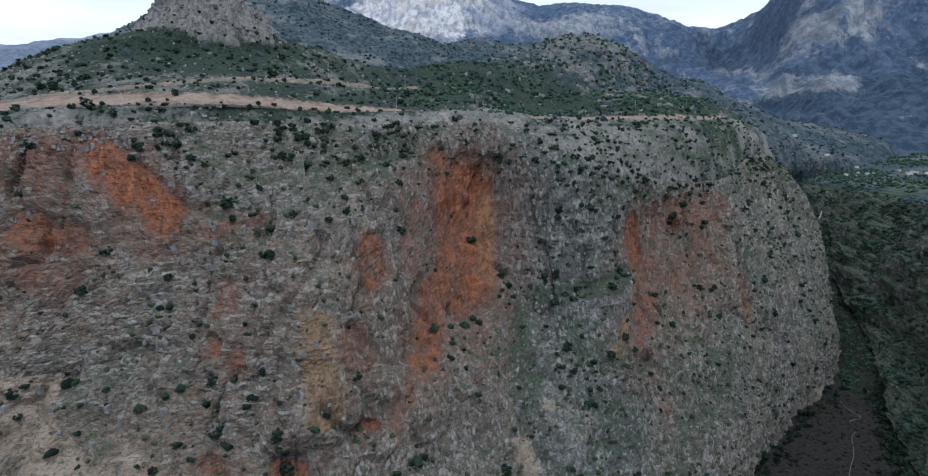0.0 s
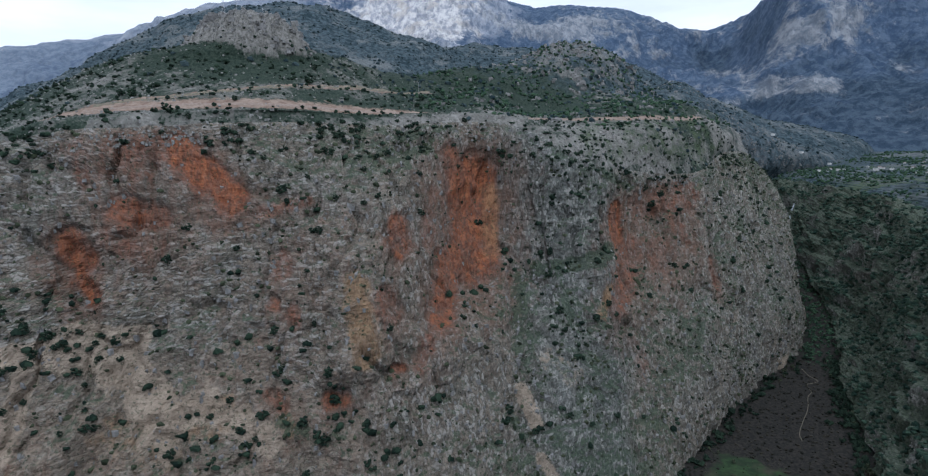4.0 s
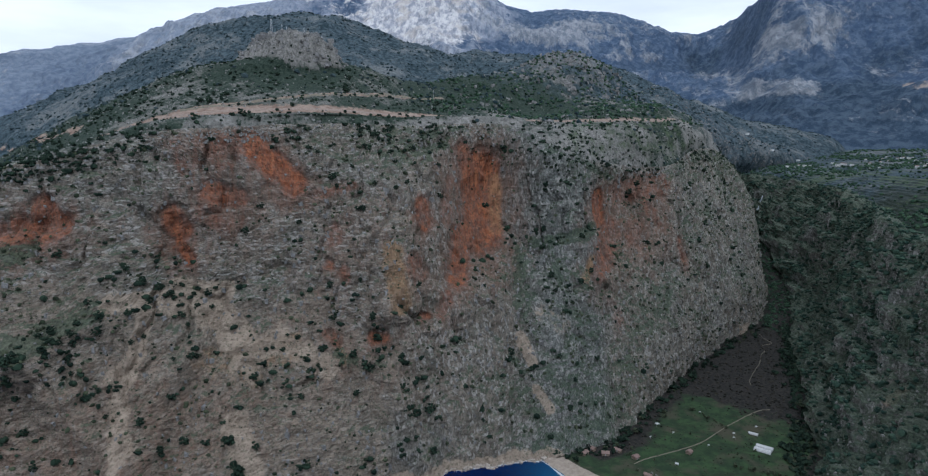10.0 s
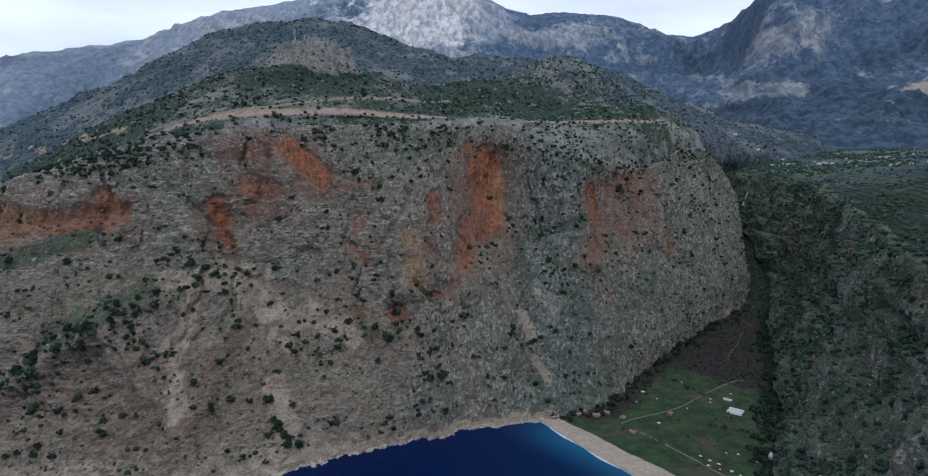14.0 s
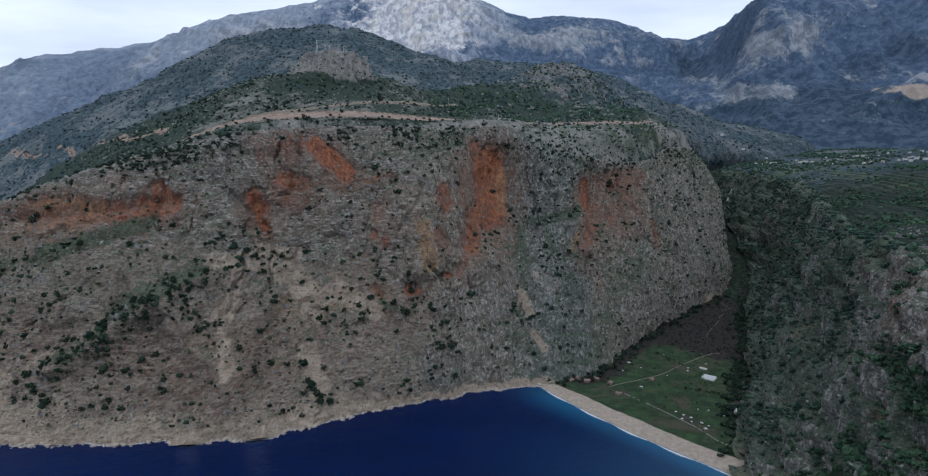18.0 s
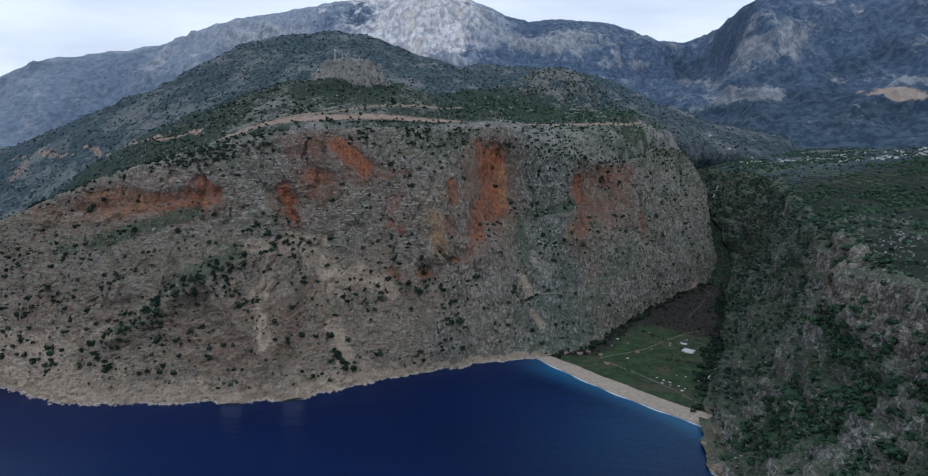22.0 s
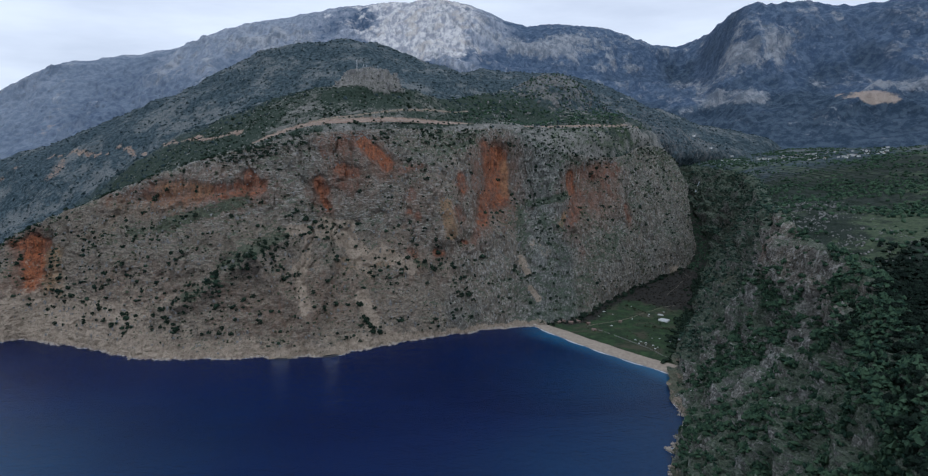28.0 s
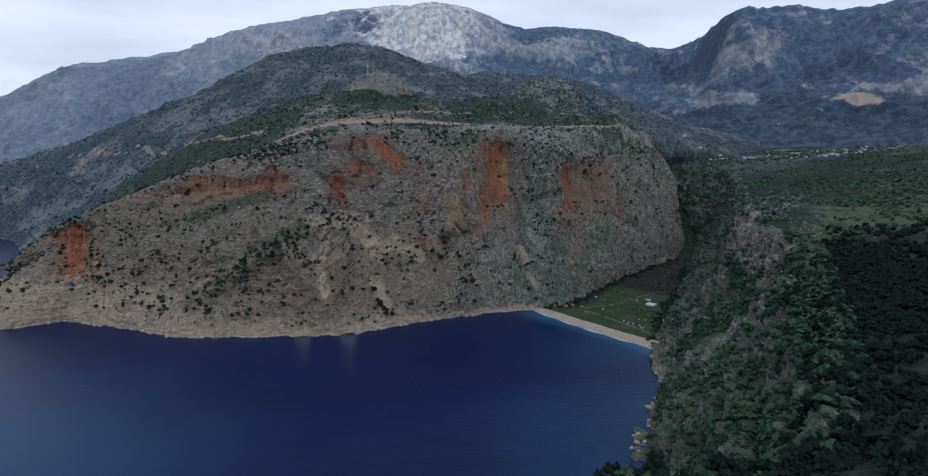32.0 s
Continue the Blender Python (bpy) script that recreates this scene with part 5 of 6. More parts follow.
def make_tree(name, height, crown_r, material, label, category, flat=0.8):
    """Base at the origin; trunk with limbs, crown of leaf clumps."""
    root = empty(name, (0, 0, 0))
    lean = rng.uniform(-0.12, 0.12, 2) * height
    top = np.array([lean[0], lean[1], height * 0.62])
    limbs = [tube([(0, 0, -0.6), top * 0.5, top], [0.09 * crown_r + 0.06, 0.07 * crown_r + 0.04, 0.04 * crown_r])]
    for k in range(5):
        w = 2 * math.pi * k / 5 + rng.uniform(-0.4, 0.4)
        start = top * rng.uniform(0.45, 0.95)
        tip = start + np.array([math.cos(w) * crown_r * 0.7, math.sin(w) * crown_r * 0.7, height * 0.22])
        limbs.append(tube([start, (start + tip) / 2 + (0, 0, 0.1 * height), tip], [0.035 * crown_r + 0.03, 0.025 * crown_r + 0.02, 0.01 * crown_r], 5))
    part("trunk", *join(limbs), MAT_BARK, root)
    v, f = leafy(30, crown_r * 0.85, crown_r * 0.31, flat)
    part("crown", v + (top[0], top[1], height * 0.62), f, material, root)
    return tagged(root, label, category)


def snap(grid, places):
    """The nearest points of a sheet."""
    flat = grid.reshape(-1, 3)
    return [flat[np.argmin(((flat - p) ** 2).sum(1))] for p in np.asarray(places, float)]


SHRUBS = [make_tree("shrub", h, r, MAT_SCRUB, "dark green rounded evergreen shrub growing on bare rock", "shrub", fl) for h, r, fl in ((3.6, 2.6, 0.8), (4.6, 3.2, 0.85), (3.0, 2.8, 0.65), (4.2, 2.3, 1.0))]
PINES = [make_tree("pine_tree", h, r, MAT_PINE, "dark green pine tree with a loose ragged crown", "tree", fl) for h, r, fl in ((7.5, 3.2, 1.1), (9.0, 3.6, 1.2), (6.5, 3.4, 0.9))]
BROAD = [make_tree("tree", h, r, MAT_OLIVE, "grey-green leafy tree on the valley floor", "tree", fl) for h, r, fl in ((6.0, 3.2, 0.8), (7.5, 3.6, 0.9), (5.0, 2.6, 0.8))]
used = set()


def plant(kinds, place, group, scale):
    k = int(rng.integers(0, len(kinds)))
    pick_one = kinds[k]
    m = pose(*[float(c) for c in place], 0, 0, float(rng.uniform(0, 360)))
    if pick_one.name in used:
        ob = copy_thing(pick_one, m)
    else:
        ob = pick_one
        ob.matrix_basis = m
        used.add(pick_one.name)
    ob.scale = (scale, scale, scale * float(rng.uniform(0.85, 1.1)))
    tagged(ob, "", "", group)
    return ob


FACE_SHRUBS = [(-228, 267, 57), (-312, 318, 170), (-269, 344, 158), (-227, 383, 252), (-188, 383, 234), (-281, 252, 51), (-266, 263, 61), (-329, 258, 85), (-346, 259, 101), (-316, 310, 141), (-361, 284, 156),
               (-159, 411, 276), (79, 502, 205), (131, 418, 75), (85, 394, 86), (66, 349, 18), (-124, 390, 245), (-110, 339, 146), (-147, 351, 146), (-218, 307, 99), (-197, 328, 120), (-181, 329, 131), (-161, 317, 107),
               (-110, 329, 102), (-88, 330, 82), (-77, 323, 55), (-197, 250, 16), (-207, 270, 51), (-408, 225, 62), (-411, 216, 50), (-377, 228, 42), (-430, 231, 65)]
MORE_SHRUBS = [(-394, 249, 107), (-367, 271, 130), (-322, 296, 137), (-282, 324, 145), (-267, 306, 121), (-57, 331, 55), (-119, 285, 14), (229, 592, 167), (-600, 274, 122), (-609, 315, 175), (-491, 266, 167), (-391, 315, 216),
               (-299, 256, 79), (-377, 232, 50), (-540, 230, 20), (-447, 217, 30), (-283, 254, 56), (-742, 305, 40), (-696, 294, 65), (-639, 264, 58), (-593, 248, 49), (-574, 229, 38), (-725, 305, 68), (-246, 230, 14),
               (-225, 230, 10), (-166, 276, 28), (-56, 317, 18), (-288, 326, 154), (-276, 313, 134), (-270, 302, 123), (-151, 351, 144), (-111, 340, 149)]
RIM_SHRUBS = [(-173, 320, 111), (-168, 315, 105), (-116, 323, 104), (37, 399, 90), (75, 475, 193), (84, 440, 149), (116, 458, 155), (-163, 436, 310), (-184, 418, 308), (29, 528, 305), (-49, 488, 307), (-129, 443, 307),
              (-264, 423, 343), (-252, 422, 343), (-237, 423, 338), (-129, 393, 248), (-118, 465, 319), (-82, 477, 305), (-98, 449, 292), (-50, 473, 288)]
spots = snap(NORTH_GRID, FACE_SHRUBS + MORE_SHRUBS + RIM_SHRUBS)
first = spots[0]
for spot in spots:
    plant(SHRUBS, spot, "shrubs on the north cliff", 2.1 if spot is first else float(rng.uniform(0.95, 1.6)))
band = strokes([(-480, 84, -360, 160, 13, 1.0), (-360, 160, -250, 175, 9, 0.5), (-120, 120, -60, 60, 12, 0.6), (-740, 60, -620, 40, 14, 0.7), (-560, 60, -420, 30, 14, 0.5), (-260, 60, -180, 20, 12, 0.4)], NX, NZ)
for spot in pick(NORTH_GRID, (low_left * groups * 0.35 + band) * smooth(10, 22, NZ), 190, (2, RIM_ROW)):
    plant(SHRUBS, spot, "shrubs on the north cliff", float(rng.uniform(0.8, 1.7)))
for spot in pick(NORTH_GRID, smooth(120, 200, NZ) * (0.2 + groups) * smooth(-420, -300, NX) * (1 - np.clip(rust, 0, 1)), 60, (2, RIM_ROW)):
    plant(SHRUBS, spot, "shrubs on the north cliff", float(rng.uniform(0.7, 1.4)))
for spot in pick(NORTH_GRID, smooth(700, 500, NY) * (1 - gauss(ROWS, ROAD_ROW, 3)), 50, (RIM_ROW, CREST_ROW)):
    plant(SHRUBS, spot, "shrubs beside the road", float(rng.uniform(0.8, 1.5)))
for spot in pick(SOUTH_GRID, smooth(-150, -300, SY) * smooth(-760, -620, SY) * smooth(320, 200, SX), 90, (s_rim - 10, s_rim + 60)):
    plant(PINES, spot, "pines on the near ridge", float(rng.uniform(0.55, 1.0)))

# ---- the valley floor: trees, tracks, huts ----
floor_flat = floor_g.reshape(-1, 3)


def floor_at(px_, py_):
    return floor_flat[np.argmin((floor_flat[:, 0] - px_) ** 2 + (floor_flat[:, 1] - py_) ** 2)]


HEDGE_A, HEDGE_B = np.array([(245, 436), (266, 391)], float), np.array([(241, 312), (285, 292)], float)
edge_n = spline(np.array(NORTH_TOE[9:15], float), 14)
edge_s = spline(np.array(SOUTH_TOE[4:11], float), 12)
for row_pts, push, count in ((edge_n, (9, -10), 34), (edge_s, (-12, 8), 44)):
    for k in range(count):
        c = row_pts[int(rng.integers(0, len(row_pts)))]
        q = floor_at(c[0] + push[0] * rng.uniform(0.2, 2.0), c[1] + push[1] * rng.uniform(0.2, 2.0))
        plant(PINES if k % 3 else BROAD, q, "trees along the valley edge", float(rng.uniform(0.55, 1.0)))
for k in range(34):
    u, w = rng.uniform(50, 260), rng.uniform(40, 220)
    c = BEACH_A + w * BEACH_DIR + u * VALLEY
    plant(BROAD, floor_at(c[0], c[1]), "trees in the meadow", float(rng.uniform(0.3, 0.65)))
for line in (HEDGE_A, HEDGE_B):
    for k in range(13):
        c = line[0] + (line[1] - line[0]) * (k + rng.uniform(-0.3, 0.3)) / 12 + rng.normal(0, 1.2, 2)
        plant(BROAD, floor_at(c[0], c[1]), "hedgerow trees in the meadow", float(rng.uniform(0.35, 0.7)))
brush_w = np.clip(wild, 0, 1) * smooth(40, 80, uu)
p = pick(floor_g, brush_w, 5200)
stuff("valley_brush", p, rng.uniform(0.6, 2.0, len(p)), SPECKS, leaf_material("winter_brush", (0.013, 0.014, 0.011), (0.042, 0.038, 0.030)), "dark leafless winter brush filling the upper valley", "brush")
p = pick(floor_g, (1 - brush_w) * smooth(40, 60, uu), 900)
stuff("meadow_bushes", p, rng.uniform(0.3, 1.3, len(p)), TUFTS, MAT_OLIVE, "small bushes and tall grass in the meadow", "bushes")
foot = np.concatenate([spline(np.array(NORTH_TOE[9:17], float), 10) + (9, -9, 0), spline(np.array(SOUTH_TOE[1:11], float), 30) - (12, -8, 0)])
p = foot[rng.integers(0, len(foot), 620)] + rng.normal(size=(620, 3)) * (7, 7, 0)
p[:, 2] = [floor_at(a, b)[2] for a, b in p[:, :2]]
p = p[p[:, 1] > 150]
stuff("foot_trees", p, rng.uniform(0.35, 1.0, len(p)) * 5.6, THICKETS, MAT_SCRUB, "dark trees and bushes along the foot of the cliffs", "woodland")
gorge_w = np.ones(gorge.shape[:2])
p = pick(gorge, gorge_w, 1500)
stuff("gorge_trees", p, rng.uniform(1.5, 3.6, len(p)), BUSHES, MAT_WOOD, "dark trees crowding the gorge bed", "woodland")


def make_waterfall(top, foot):
    root = empty("waterfall", foot)
    drop = np.array(top, float) - np.array(foot, float)
    for k in range(5):
        off = np.array([rng.uniform(-1.6, 1.6), rng.uniform(-1.2, 0.4), 0])
        pts = [drop * t_ + off * (1.3 - t_) + (0, 0, 0) for t_ in np.linspace(1.0, rng.uniform(0.0, 0.25), 9)]
        part("strand", *tube([q + rng.normal(size=3) * 0.25 for q in pts], list(np.linspace(0.25, 0.7, 9) * rng.uniform(0.6, 1.1)), 5), MAT_SPRAY, root)
    return tagged(root, "thin white waterfall dropping into the dark gorge", "waterfall")


MAT_SPRAY = plain_material("falling_water", (0.20, 0.22, 0.24), (0.32, 0.34, 0.36), 1.0, 0.6, 0.3)
make_waterfall((620, 1058, 191), (597, 1031, 157))


def ribbon(name, line, width, material, height_of, label, category, lift=0.12, wobble=0.3):
    pts = spline(np.array(line, float), 10)
    d = np.gradient(pts, axis=0)
    n = np.stack([-d[:, 1], d[:, 0]], 1) / np.linalg.norm(d, axis=1)[:, None]
    rows = []
    for k in (-0.5, -0.25, 0.25, 0.5):
        q = pts + n * width * (k + wobble * 0.2 * rng.uniform(-1, 1, (len(pts), 1)))
        rows.append([(a, b, height_of(a, b) + lift * (1.0 if abs(k) < 0.4 else -0.5)) for a, b in q])
    return grid_object(name, np.array(rows), material, None, True, label, category)


MAT_TRACK = plain_material("dusty_track", (0.10, 0.092, 0.066), (0.19, 0.168, 0.125), 1.2, 0.95, 0.1)
MAT_ROAD = plain_material("worn_road", (0.16, 0.12, 0.095), (0.27, 0.215, 0.175), 2.0, 0.95, 0.1)
floor_z = lambda a, b: float(floor_at(a, b)[2])
ribbon("valley_track", [(146, 322), (162, 331), (182, 339), (224, 358), (251, 379), (276, 399), (319, 428), (336, 432)], 1.5, MAT_TRACK, floor_z, "pale dirt track across the meadow", "track", 0.35)
ribbon("gorge_path", [(346, 500), (352, 516), (372, 545), (388, 566), (399, 584), (410, 604), (422, 618), (426, 637), (447, 648), (446, 668), (449, 690)], 0.8, MAT_TRACK, floor_z, "thin pale path winding up the valley", "path", 0.35)
hill_flat = NORTH_GRID[RIM_ROW:CREST_ROW].reshape(-1, 3)


def hill_z(a, b):
    d = (hill_flat[:, 0] - a) ** 2 + (hill_flat[:, 1] - b) ** 2
    near = np.argpartition(d, 4)[:4]
    w = 1 / (d[near] + 0.5)
    return float((hill_flat[near, 2] * w).sum() / w.sum())


road_line = NORTH_GRID[ROAD_ROW]
road_line = road_line[(road_line[:, 0] > -440) & (road_line[:, 0] < 400)][::16, :2]
ribbon("road_lower", road_line, 6.5, MAT_ROAD, hill_z, "dusty pale road along the cliff top", "road", 0.5)
ribbon("road_upper", UPPER_ROAD, 5.0, MAT_TRACK, hill_z, "pale dirt road climbing the hillside", "road", 0.5)

# surf along the beach and the rocks
MAT_FOAM = plain_material("sea_foam", (0.30, 0.33, 0.35), (0.52, 0.54, 0.54), 1.5, 0.7, 0.2)
ws = np.linspace(-6, BEACH_LEN + 4, 160)
surf = []
for k in (0.0, 1.0):
    b9 = 9 * np.sin(np.clip(ws / BEACH_LEN, 0, 1) * np.pi)
    c = BEACH_A + ws[:, None] * BEACH_DIR - (b9 + 0.8 + k * (1.6 + 1.4 * np.sin(ws * 0.11) + rng.uniform(0, 0.8, len(ws))))[:, None] * INLAND
    surf.append(np.concatenate([c, np.full((len(ws), 1), 0.06)], 1))
tagged(grid_object("beach_surf", np.array(surf), MAT_FOAM, None, True, "thin white surf line along the beach", "surf"), "", "", "", "structure")


def coast(grid, rows, a, b):
    """Where a sheet crosses the sea's surface, column by column."""
    pts = []
    for j in range(a, b):
        z_ = grid[:rows, j, 2]
        i = int(np.argmax(z_ > 0.1))
        if i > 0:
            k = (0.05 - z_[i - 1]) / (z_[i] - z_[i - 1])
            pts.append(grid[i - 1, j] * (1 - k) + grid[i, j] * k)
    return np.array(pts)


def surf_patches(name, line, seaward):
    v, f, n = [], [], 0
    j = 0
    while j < len(line) - 6:
        m_ = int(rng.integers(3, 9))
        if rng.random() < 0.5:
            seg = line[j:j + m_]
            wide = rng.uniform(0.5, 2.6, (len(seg), 1)) * np.array([seaward])
            inner, outer = seg.copy(), seg.copy()
            inner[:, :2] -= 0.8 * np.array(seaward)
            outer[:, :2] += wide
            inner[:, 2] = outer[:, 2] = 0.05
            v += [inner, outer]
            for k in range(len(seg) - 1):
                f.append((n + k, n + k + 1, n + len(seg) + k + 1, n + len(seg) + k))
            n += 2 * len(seg)
        j += m_
    return tagged(poly_object(name, np.concatenate(v), f, MAT_FOAM), "broken white surf at the foot of the rocks", "surf", "", "stuff")


surf_patches("north_surf", coast(NORTH_GRID, 120, 30, 730), (0.1, -1.0))
surf_patches("south_surf", coast(SOUTH_GRID, 80, 330, 620), (-0.9, 0.2))
shore_n = coast(NORTH_GRID, 120, 15, 780)
p = shore_n[rng.integers(0, len(shore_n), 900)] + np.stack([rng.normal(0, 2.0, 900), rng.normal(0.5, 2.5, 900), rng.uniform(-0.6, 0.5, 900)], -1)
MAT_SHORE = plain_material("bleached_rock", (0.24, 0.205, 0.165), (0.42, 0.375, 0.315), 2.0, 0.95, 0.1)
stuff("shore_rocks", p, rng.uniform(0.5, 1.0, 900) ** 3 * 3.6, STONES, MAT_SHORE, "bleached cream boulders along the waterline", "boulders", 0.4)
shore_s = coast(SOUTH_GRID, 80, 320, 640)
p = shore_s[rng.integers(0, len(shore_s), 350)] + np.stack([rng.normal(0.5, 1.6, 350), rng.normal(0, 2.0, 350), rng.uniform(-0.5, 0.8, 350)], -1)
stuff("cove_rocks", p, rng.uniform(0.5, 1.0, 350) ** 3 * 3.2, STONES, MAT_SHORE, "bleached rocks at the foot of the wooded cliff", "boulders", 0.4)

# ---- buildings ----
MAT_WALL = plain_material("white_render", (0.44, 0.43, 0.41), (0.68, 0.665, 0.635), 1.0, 0.9, 0.2)
MAT_TILE = plain_material("clay_roof", (0.13, 0.092, 0.078), (0.22, 0.155, 0.128), 0.8, 0.9, 0.2)
MAT_CONCRETE = plain_material("flat_roof", (0.24, 0.235, 0.225), (0.38, 0.37, 0.36), 1.0, 0.9, 0.2)
MAT_PANE = plain_material("dark_window", (0.02, 0.025, 0.03), (0.05, 0.055, 0.06), 0.5, 0.15, 0.5)
MAT_PLANK = plain_material("weathered_wood", (0.12, 0.09, 0.065), (0.24, 0.19, 0.145), 0.5, 0.9, 0.2)
MAT_SHEET = plain_material("white_sheeting", (0.32, 0.32, 0.31), (0.50, 0.50, 0.48), 1.2, 0.6, 0.3)
MAT_METAL = plain_material("galvanised_steel", (0.30, 0.31, 0.32), (0.46, 0.47, 0.48), 0.4, 0.5, 0.5)
MAT_TYRE = plain_material("tyre_rubber", (0.02, 0.02, 0.02), (0.04, 0.04, 0.04), 0.2, 0.9, 0.2)


def gable(w, d, h, rise, over=0.5):
    """A pitched roof slab with thickness, ridge along x."""
    t_ = 0.25
    v = []
    for x_ in (-w / 2 - over, w / 2 + over):
        v += [(x_, -d / 2 - over, h), (x_, 0, h + rise), (x_, d / 2 + over, h), (x_, -d / 2 - over, h + t_), (x_, 0, h + rise + t_), (x_, d / 2 + over, h + t_)]
    f = [(0, 1, 7, 6), (1, 2, 8, 7), (3, 9, 10, 4), (4, 10, 11, 5), (0, 6, 9, 3), (2, 5, 11, 8), (0, 3, 4, 1), (1, 4, 5, 2), (6, 7, 10, 9), (7, 8, 11, 10)]
    return np.array(v), np.array(f)


def make_house(w, d, storeys, pitched, label):
    root = empty("house", (0, 0, 0))
    h = 2.9 * storeys
    rise = 0.22 * d if pitched else 0.0
    part("wall", *join([box(-w / 2, -d / 2, -1.5, w / 2, d / 2, h)]), MAT_WALL, root)
    if pitched:
        part("roof", *gable(w, d, h, rise), MAT_TILE, root, "clay tiled roof")
    else:
        part("roof", *box(-w / 2 - 0.3, -d / 2 - 0.3, h, w / 2 + 0.3, d / 2 + 0.3, h + 0.3), MAT_CONCRETE, root, "flat concrete roof")
    n = max(2, int(w // 3))
    for s_ in range(storeys):
        for k in range(n):
            cx = -w / 2 + (k + 0.5) * w / n
            z0 = 2.9 * s_ + 0.95
            if s_ == 0 and k == n // 2:
                part("door", *box(cx - 0.5, -d / 2 - 0.06, 0.0, cx + 0.5, -d / 2 + 0.05, 2.05), MAT_PLANK, root, "brown wooden door")
                continue
            win = part("window", *box(cx - 0.65, -d / 2 - 0.06, z0, cx + 0.65, -d / 2 + 0.05, z0 + 1.25), MAT_CONCRETE, root)
            part("pane", *box(cx - 0.55, -d / 2 - 0.09, z0 + 0.1, cx + 0.55, -d / 2 - 0.03, z0 + 1.15), MAT_PANE, win, "dark glass")
    return tagged(root, label, "house", "village houses")


HOUSES = [make_house(11, 8, 2, True, "white two-storey village house with a clay tiled roof"), make_house(9, 8, 1, True, "low white village house with a clay tiled roof"),
          make_house(13, 9, 2, False, "white flat-roofed village building among trees"), make_house(8, 7, 1, False, "small pale flat-roofed house in the village")]
ground_all = np.concatenate([plain.reshape(-1, 3), SOUTH_GRID[s_rim:].reshape(-1, 3), NORTH_GRID[RIM_ROW:].reshape(-1, 3)])


def top_z(a, b, reach=28.0):
    near = ground_all[(np.abs(ground_all[:, 0] - a) < reach) & (np.abs(ground_all[:, 1] - b) < reach)]
    return float(np.percentile(near[:, 2], 85)) if len(near) else 250.0


VILLAGE = []
for cx, cy, wide, deep, count in ((1010, 1180, 30, 40, 14), (1050, 985, 34, 36, 15), (930, 1130, 36, 34, 8), (900, 1010, 40, 36, 6), (970, 930, 30, 40, 7), (1120, 1120, 40, 50, 6), (840, 1180, 34, 40, 6), (760, 1220, 40, 30, 5)):
    for k in range(count):
        VILLAGE.append((cx + wide * float(rng.normal()), cy + deep * float(rng.normal())))
for k, (a, b) in enumerate(VILLAGE):
    m = pose(a, b, top_z(a, b) + 0.3, 0, 0, float(rng.uniform(-50, 50))) @ Matrix.Scale(float(rng.uniform(0.6, 0.95)), 4)
    if k < 4:
        HOUSES[k].matrix_basis = m
    else:
        copy_thing(HOUSES[int(rng.integers(0, 4))], m)
a, b = 443, 1262
hill_house = copy_thing(HOUSES[2], pose(a, b, top_z(a, b, 16) + 0.4, 0, 0, 12))
tagged(hill_house, "white flat-roofed building standing on a bare rocky hill", "house", "hilltop house")


def make_tunnel(w, d, h):
    root = empty("greenhouse_tunnel", (0, 0, 0))
    arc = [(math.cos(a_) * d / 2, math.sin(a_) * h) for a_ in np.linspace(0, math.pi, 11)]
    v = np.array([(x_, y_, z_) for x_ in np.linspace(-w / 2, w / 2, 7) for y_, z_ in arc])
    f = [(i * 11 + k, i * 11 + k + 1, (i + 1) * 11 + k + 1, (i + 1) * 11 + k) for i in range(6) for k in range(10)]
    part("cover", v, f, MAT_SHEET, root, "taut white sheeting", True)
    for x_ in np.linspace(-w / 2, w / 2, 7):
        part("hoop", *tube([(x_, y_ * 1.01, z_ * 1.01) for y_, z_ in arc], [0.07] * 11, 4), MAT_METAL, root)
    for x_ in (-w / 2, w / 2):
        part("end_panel", *box(x_ - 0.05, -d * 0.42, 0, x_ + 0.05, d * 0.42, h * 0.62), MAT_SHEET, root)
    return tagged(root, "long low tunnel with white sheeting in the meadow", "greenhouse", "white tunnels")


tunnel = make_tunnel(16, 6, 3)
tunnel.matrix_basis = pose(283, 341, 5.7, 0, 0, -38)
copy_thing(tunnel, pose(288, 347, 5.7, 0, 0, -38))
copy_thing(tunnel, pose(290, 376, 6.0, 0, 0, -38)).scale = (0.6, 0.6, 0.7)
copy_thing(tunnel, pose(277, 246, 4.9, 0, 0, 62)).scale = (0.7, 0.8, 0.9)


def make_hut(w, d, h, label):
    root = empty("wooden_hut", (0, 0, 0))
    part("wall", *box(-w / 2, -d / 2, 0.25, w / 2, d / 2, h), MAT_PLANK, root)
    part("roof", *gable(w, d, h, d * 0.3, 0.6), MAT_TILE, root, "rusty reddish roof")
    part("door", *box(-0.45, -d / 2 - 0.07, 0.25, 0.45, -d / 2 + 0.02, 2.2), MAT_CONCRETE, root)
    for x_ in (-w / 2 + 0.2, w / 2 - 0.2):
        for y_ in (-d / 2 + 0.2, d / 2 - 0.2):
            part("post", *box(x_ - 0.12, y_ - 0.12, -0.5, x_ + 0.12, y_ + 0.12, 0.3), MAT_PLANK, root)
    return tagged(root, label, "hut", "beach huts")


